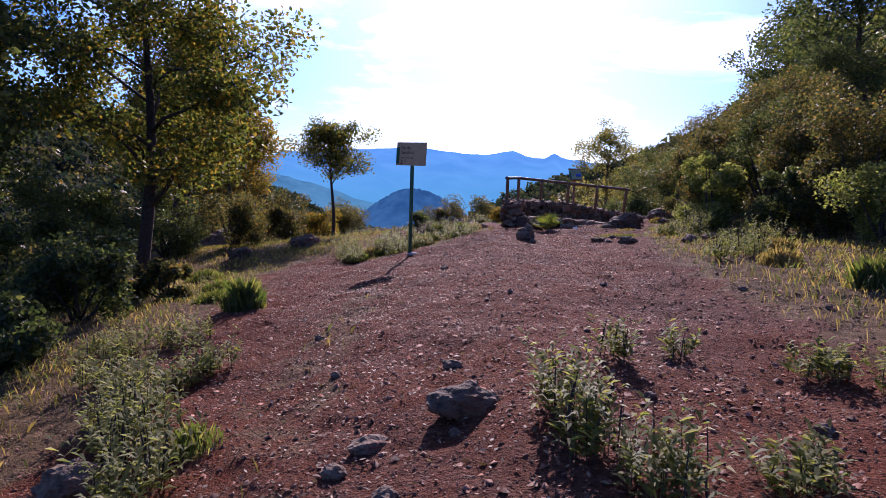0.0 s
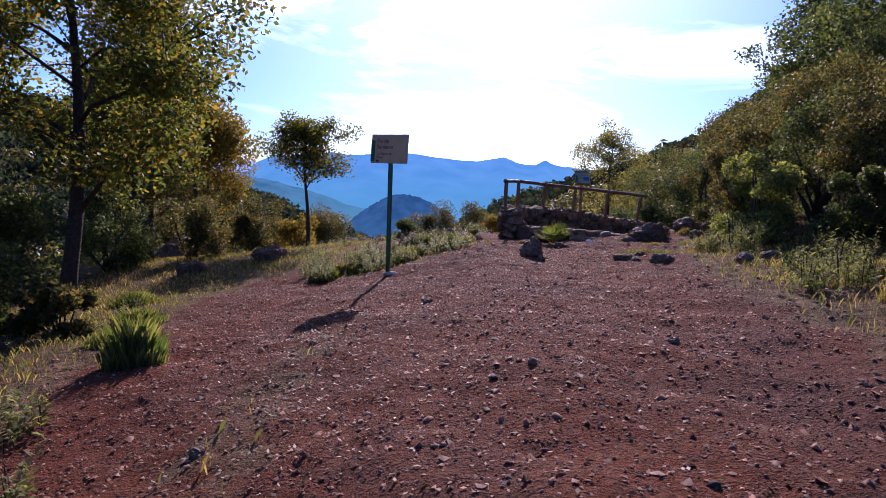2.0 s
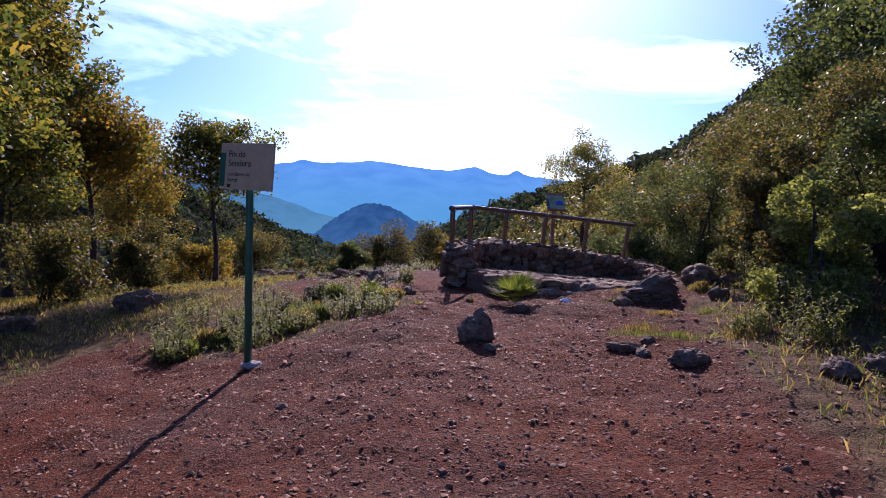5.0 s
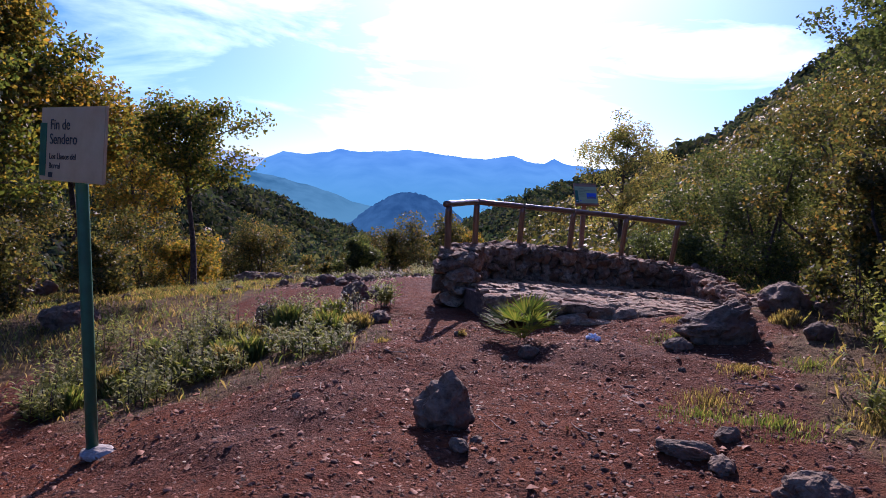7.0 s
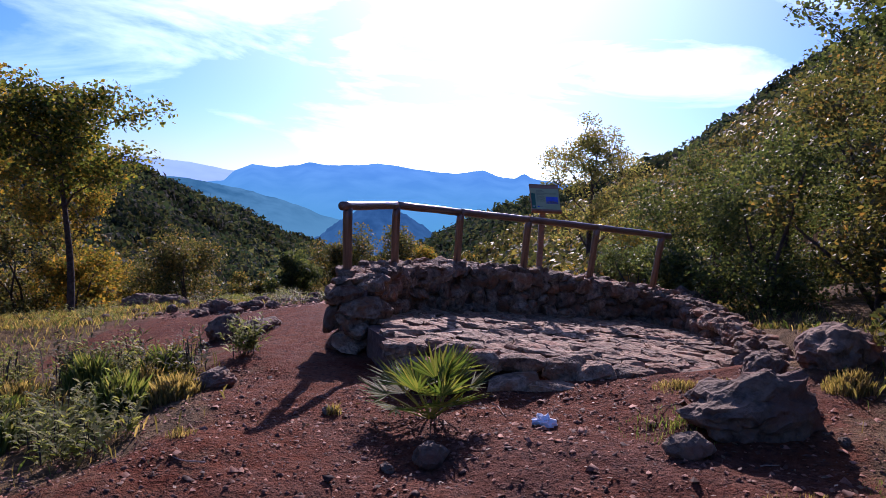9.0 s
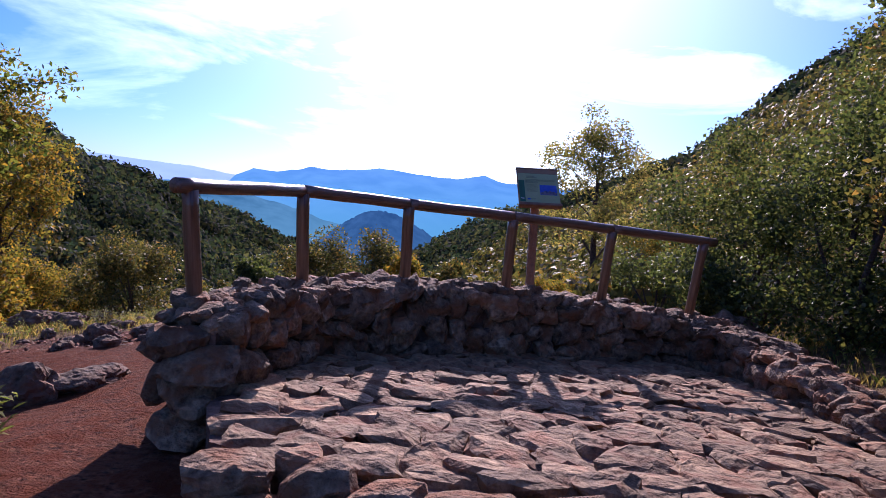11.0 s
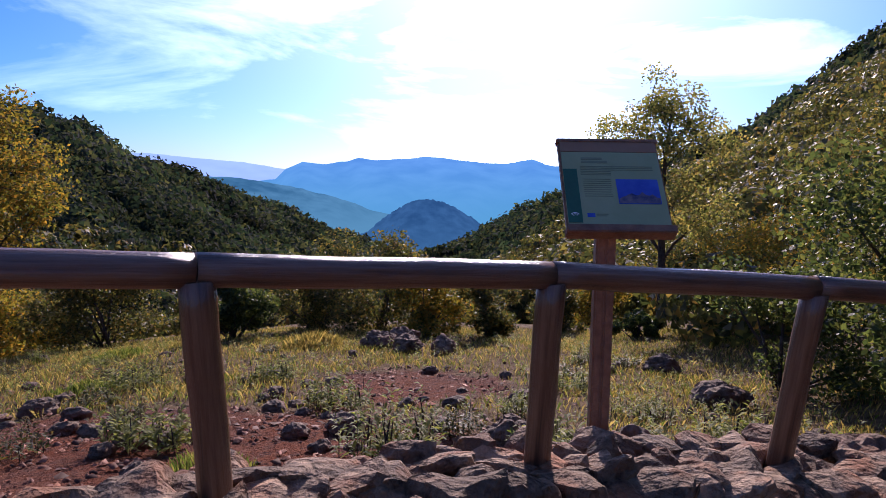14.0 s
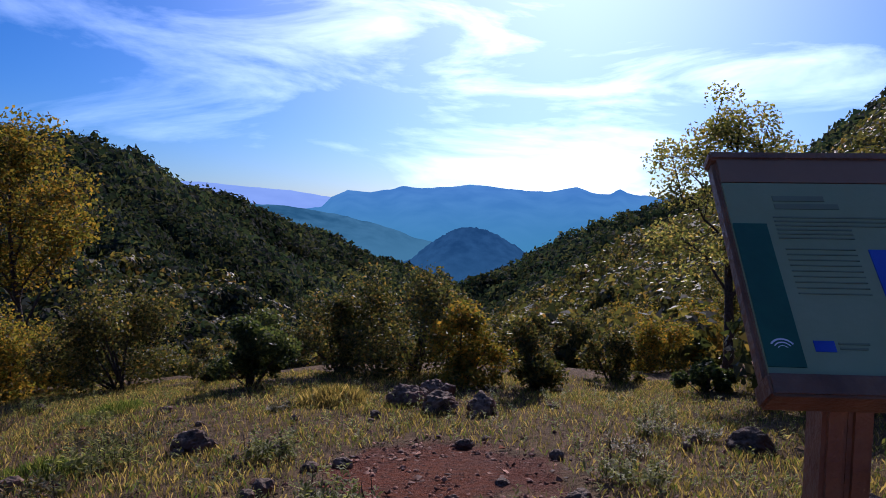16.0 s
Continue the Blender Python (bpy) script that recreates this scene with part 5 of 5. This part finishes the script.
def sprig_arrays(x, y, z, tall, rng, pairs=9, leaf=0.075):
    """Leafy upright shoots: leaves standing out round each stem."""
    vs, n = [], len(x)
    for k in range(pairs):
        f = (k + 1) / pairs
        for side in (0, 1):
            a = rng.uniform(0, 6.283, n)
            h = tall * f
            L = leaf * rng.uniform(0.7, 1.3, n) * (1.15 - 0.4 * f)
            dx, dy = np.cos(a) * L, np.sin(a) * L
            px, py, pz = x + f * 0.45 * np.sin(x * 97) * tall, y + f * 0.45 * np.cos(y * 83) * tall, z + h * (1 - 0.12 * np.sin(x * 41)) + rng.uniform(-0.02, 0.02, n)
            w = L * 0.17
            base = np.stack([px, py, pz], -1)
            mid_a = np.stack([px + dx * 0.5 - dy / L * w, py + dy * 0.5 + dx / L * w, pz + L * 0.42], -1)
            tip = np.stack([px + dx, py + dy, pz + L * rng.uniform(0.2, 0.6, n)], -1)
            mid_b = np.stack([px + dx * 0.5 + dy / L * w, py + dy * 0.5 - dx / L * w, pz + L * 0.42], -1)
            vs.append(np.stack([base, mid_a, tip, mid_b], 1))
    v = np.concatenate(vs).reshape(-1, 3)
    return v, np.arange(len(v)).reshape(-1, 4)


def sage(x, y, r, tall, shoots, label, seed, mat=None, leaf=0.075):
    nr = np.random.default_rng(seed)
    a, q = nr.uniform(0, 6.283, shoots), r * np.sqrt(nr.random(shoots))
    px, py = x + q * np.cos(a), y + q * np.sin(a)
    pz = height(px, py)
    h = tall * nr.uniform(0.5, 1.1, shoots)
    v, f = sprig_arrays(px, py, pz, h, nr, 9, leaf)
    ob = thing("herb", label, "plant", pose(0, 0, 0))
    cr = new("foliage", fast_mesh("foliage", v, f, mat or SAGELEAF))
    cr.parent = ob
    v, f = blades(px, py, pz, tall * 1.0, 0.004, nr, 0.15)
    st = tagged(new("stalk_mass", fast_mesh("stalk_mass", v, f, BARK)), kind="stuff")
    st.parent = ob
    return ob


SAGE = "grey-green sage-like herb with narrow pale leaves"
for i, (x, y, r, h, n) in enumerate(((1.12, 2.3, 0.18, 0.42, 26), (1.05, 2.75, 0.15, 0.34, 18), (1.6, 3.75, 0.13, 0.28, 12), (1.4, 1.9, 0.2, 0.3, 22), (2.0, 2.0, 0.2, 0.18, 20), (2.9, 3.6, 0.2, 0.22, 24), (3.3, 3.4, 0.2, 0.22, 20), (2.1, 4.1, 0.1, 0.22, 8), (-1.3, 2.7, 0.2, 0.42, 30), (-1.55, 3.3, 0.25, 0.42, 36), (-1.25, 2.1, 0.16, 0.3, 20), (-2.1, 4.2, 0.3, 0.35, 40), (-1.9, 3.7, 0.2, 0.4, 30), (-2.7, 5.2, 0.35, 0.32, 40), (-1.9, 5.3, 0.25, 0.3, 30), (-3.4, 6.4, 0.4, 0.3, 40), (-2.6, 6.6, 0.3, 0.25, 30), (-2.0, 4.9, 0.2, 0.3, 20),
        (4.9, 9.6, 0.3, 0.4, 34), (4.3, 9.4, 0.2, 0.35, 20), (5.4, 13.6, 0.3, 0.45, 40), (5.9, 14.6, 0.35, 0.6, 50), (5.0, 14.2, 0.25, 0.3, 30), (6.1, 15.8, 0.3, 0.6, 40), (6.2, 16.6, 0.3, 0.6, 40), (5.9, 11.6, 0.35, 0.4, 40), (5.2, 11.0, 0.3, 0.3, 30),
        (-0.6, 16.6, 0.35, 0.32, 40), (0.2, 16.9, 0.3, 0.3, 36), (-1.1, 16.0, 0.3, 0.34, 36), (-1.4, 17.0, 0.35, 0.4, 40), (0.6, 16.4, 0.25, 0.26, 26), (-2.6, 17.2, 0.35, 0.4, 40), (-0.4, 18.4, 0.35, 0.4, 40), (-1.6, 19.0, 0.4, 0.45, 40), (-2.9, 18.6, 0.4, 0.45, 40),
        (3.0, 23.9, 0.35, 0.4, 46), (1.2, 24.0, 0.3, 0.3, 36), (4.2, 24.0, 0.3, 0.25, 30), (4.9, 23.6, 0.3, 0.3, 34), (2.2, 25.8, 0.3, 0.3, 30), (5.6, 24.2, 0.35, 0.35, 36), (-0.6, 27.0, 0.4, 0.3, 36), (4.6, 27.4, 0.35, 0.3, 30), (1.0, 27.6, 0.3, 0.3, 30))):
    sage(x, y, r, h, n, SAGE, 301 + i)

rh = np.random.default_rng(350)
for k in range(26):
    f = rh.random()
    x, y = -2.6 + 3.5 * f + rh.uniform(-0.25, 0.25), 15.9 + 1.3 * f + rh.uniform(0, 1.9)
    sage(x, y, rh.uniform(0.14, 0.26), rh.uniform(0.22, 0.46), int(rh.integers(14, 26)), SAGE, 360 + k, SAGELEAF if k % 3 else SHRUBLEAF)
for k in range(16):
    f = rh.random()
    x, y = -2.4 + 3.2 * f + rh.uniform(-0.2, 0.2), 16.0 + 1.3 * f + rh.uniform(0, 1.8)
    tuft(x, y, rh.uniform(0.16, 0.28), rh.uniform(0.16, 0.34), 300, GREENGRASS if k % 4 else GRASS, "upright bright green grass clump" if k % 4 else "clump of dry yellow grass", 400 + k)
for k in range(34):
    x, y = rh.uniform(-5.5, 6.5), rh.uniform(23.4, 31.5)
    if abs(x - 2.6) > 0.9 or y < 25:
        sage(x, y, rh.uniform(0.15, 0.32), rh.uniform(0.14, 0.28), int(rh.integers(12, 24)), SAGE, 430 + k, SAGELEAF if k % 2 else SHRUBLEAF, 0.06)
for k in range(10):
    x, y = rh.uniform(3.6, 5.4), rh.uniform(13.6, 17.2)
    tuft(x, y, rh.uniform(0.2, 0.38), rh.uniform(0.05, 0.09), 200, GRASS if k % 3 else GREENGRASS, "clump of dry yellow grass" if k % 3 else "upright bright green grass clump", 480 + k)

# dwarf fan palm
palm = thing("dwarf_fan_palm", "dwarf fan palm with stiff yellow-green fans before the platform", "palm", pose(2.66, 16.85, ground_at(2.66, 16.85)))
rp = random.Random(77)
for k in range(17):
    bm = bmesh.new()
    a = k * 2.39 + rp.uniform(-0.3, 0.3)
    tilt = rp.uniform(0.25, 1.25)
    L = rp.uniform(0.22, 0.34)
    d = Vector((math.cos(a) * math.sin(tilt), math.sin(a) * math.sin(tilt), math.cos(tilt)))
    side = d.cross(Vector((0, 0, 1))).normalized()
    hub = d * L
    nrm = side.cross(d)
    for j in range(15):
        t = (j / 14 - 0.5) * 2.5
        e = (d * math.cos(t) + side * math.sin(t)).normalized()
        w = side * math.cos(t) - d * math.sin(t)
        r_ = 0.26 * rp.uniform(0.85, 1.1)
        q = [hub, hub + e * r_ * 0.5 + w * 0.011, hub + e * r_ + nrm * rp.uniform(-0.03, 0.02), hub + e * r_ * 0.5 - w * 0.011]
        bm.faces.new([bm.verts.new(p) for p in q])
    st = tube([Vector((0, 0, -0.02)), hub * 0.5, hub], [0.007, 0.006, 0.004], 5)
    fan = part("fan", join([bm, st]), PALMLEAF, palm)

# ---- grass, litter, gravel ----
ng = np.random.default_rng(401)


def scatter(n, x0, x1, y0, y1, keep):
    x, y = ng.uniform(x0, x1, n), ng.uniform(y0, y1, n)
    k = keep(x, y) & ~((x > 1.4) & (x < 6.6) & (y > 17.5) & (y < 22.6))
    return x[k], y[k]


def grassy(x, y):
    patch = 0.5 + 0.5 * fold(x, y, 1.3, 3.0)
    return ng.random(len(x)) < np.clip(cover(x, y) - 0.35, 0, 1) * (0.25 + patch)


for args, tall, mat, label in (((110000, -9, 8, 0, 23, grassy), 0.10, GRASS, "short dry grass along the path edges"), ((36000, -9, 8, 0, 23, grassy), 0.11, GREENGRASS, "short green grass among dry stems"),
                               ((170000, -11, 9, 22.5, 37, grassy), 0.085, GRASS, "dry straw-coloured meadow grass"), ((60000, -11, 9, 22.5, 37, grassy), 0.08, GREENGRASS, "green meadow grass among dry stems")):
    x, y = scatter(*args)
    v, f = blades(x, y, height(x, y), tall, 0.0026, ng, 0.8)
    tagged(new("grass", fast_mesh("grass", v, f, mat)), label, "grass", kind="stuff")
x, y = scatter(6500, -7, 7.5, 1, 34, lambda a, b: grassy(a, b))
v, f = sprig_arrays(x, y, height(x, y), 0.16 * ng.uniform(0.5, 1.3, len(x)), ng, 6, 0.06)
tagged(new("low_herbs", fast_mesh("low_herbs", v, f, SAGELEAF)), "low grey-green herbs scattered in the grass", "plants", kind="stuff")
x, y = scatter(36000, -5, 6, 0.5, 18, lambda a, b: ng.random(len(a)) < 0.14 + 0.8 * np.exp(-((a + 0.7) / 0.9) ** 2) * (b < 10) + 0.5 * np.exp(-((a - 1.6) / 1.5) ** 2 - ((b - 2.5) / 1.5) ** 2))
c = np.stack([x, y, height(x, y) + 0.012], -1)
d = ng.normal(size=c.shape) * np.array([1, 1, 0.25])
d /= np.linalg.norm(d, axis=1)[:, None]
e = np.cross(d, np.array([0, 0, 1.0]) + 0.4 * ng.normal(size=c.shape))
e /= np.linalg.norm(e, axis=1)[:, None]
k = ng.uniform(0.009, 0.024, len(c))[:, None]
v = np.stack([c - d * k, c + e * k * 0.45, c + d * k, c - e * k * 0.45], 1).reshape(-1, 3)
tagged(new("leaf_litter", fast_mesh("leaf_litter", v, np.arange(len(v)).reshape(-1, 4), LITTER)), "dry fallen leaves strewn over the gravel", "leaves", kind="stuff")


def gravel(n, x0, x1, y0, y1, s0, s1, label):
    x, y = scatter(n, x0, x1, y0, y1, lambda a, b: ng.random(len(a)) < 1.15 - cover(a, b))
    m = len(x)
    s = ng.uniform(s0, s1, m) * ng.uniform(0.6, 1.2, m) ** 2
    c = np.stack([x, y, height(x, y) + s * 0.2], -1)
    dirs = np.array([[1, 0, 0], [0, 1, 0], [-1, 0, 0], [0, -1, 0], [0, 0, 0.75], [0, 0, -0.5]], float)
    a = ng.uniform(0, 6.283, m)
    ca, sa = np.cos(a), np.sin(a)
    pts = []
    for dv in dirs:
        j = dv + ng.normal(size=(m, 3)) * 0.28
        pts.append(c + np.stack([(ca * j[:, 0] - sa * j[:, 1]) * 1.2, sa * j[:, 0] + ca * j[:, 1], j[:, 2]], -1) * s[:, None])
    v = np.stack(pts, 1).reshape(-1, 3)
    tri = np.array([[0, 1, 4], [1, 2, 4], [2, 3, 4], [3, 0, 4], [2, 1, 5], [3, 0, 5]])
    f = (np.arange(m)[:, None, None] * 6 + tri[None]).reshape(-1, 3)
    tagged(new("gravel", fast_mesh("gravel", v, f, PEBBLE)), label, "gravel", kind="stuff")


gravel(46000, -4, 6.5, 0.3, 9, 0.004, 0.0105, "fine reddish gravel on the path")
gravel(34000, -4, 6.5, 9, 18, 0.005, 0.012, "fine reddish gravel on the path")
gravel(13000, -4, 6.5, 0.5, 18, 0.009, 0.021, "coarse reddish pebbles on the path")
gravel(9000, -4, 6, 22.6, 30, 0.008, 0.03, "loose stones on the meadow path")

for k in range(16):
    x, y = rg.uniform(0.5, 5.6), rg.uniform(13.0, 17.2)
    z = ground_at(x, y) + 0.012
    a, L = rg.uniform(0, 6.283), rg.uniform(0.1, 0.28)
    tw = new("twig", bpy.data.meshes.new("twig"))
    bm = tube([(L * (f - 0.5), 0.015 * math.sin(f * 4 + k), 0.004 * math.sin(f * 7)) for f in np.linspace(0, 1, 5)], [0.004, 0.004, 0.0035, 0.003, 0.002], 5)
    bm.to_mesh(tw.data)
    bm.free()
    tw.data.materials.append(TWIG)
    tw.matrix_world = pose(x, y, z, 0, 0, math.degrees(a))
    tagged(tw, "dry grey-brown twig lying on the gravel", "twig", "fallen twigs")
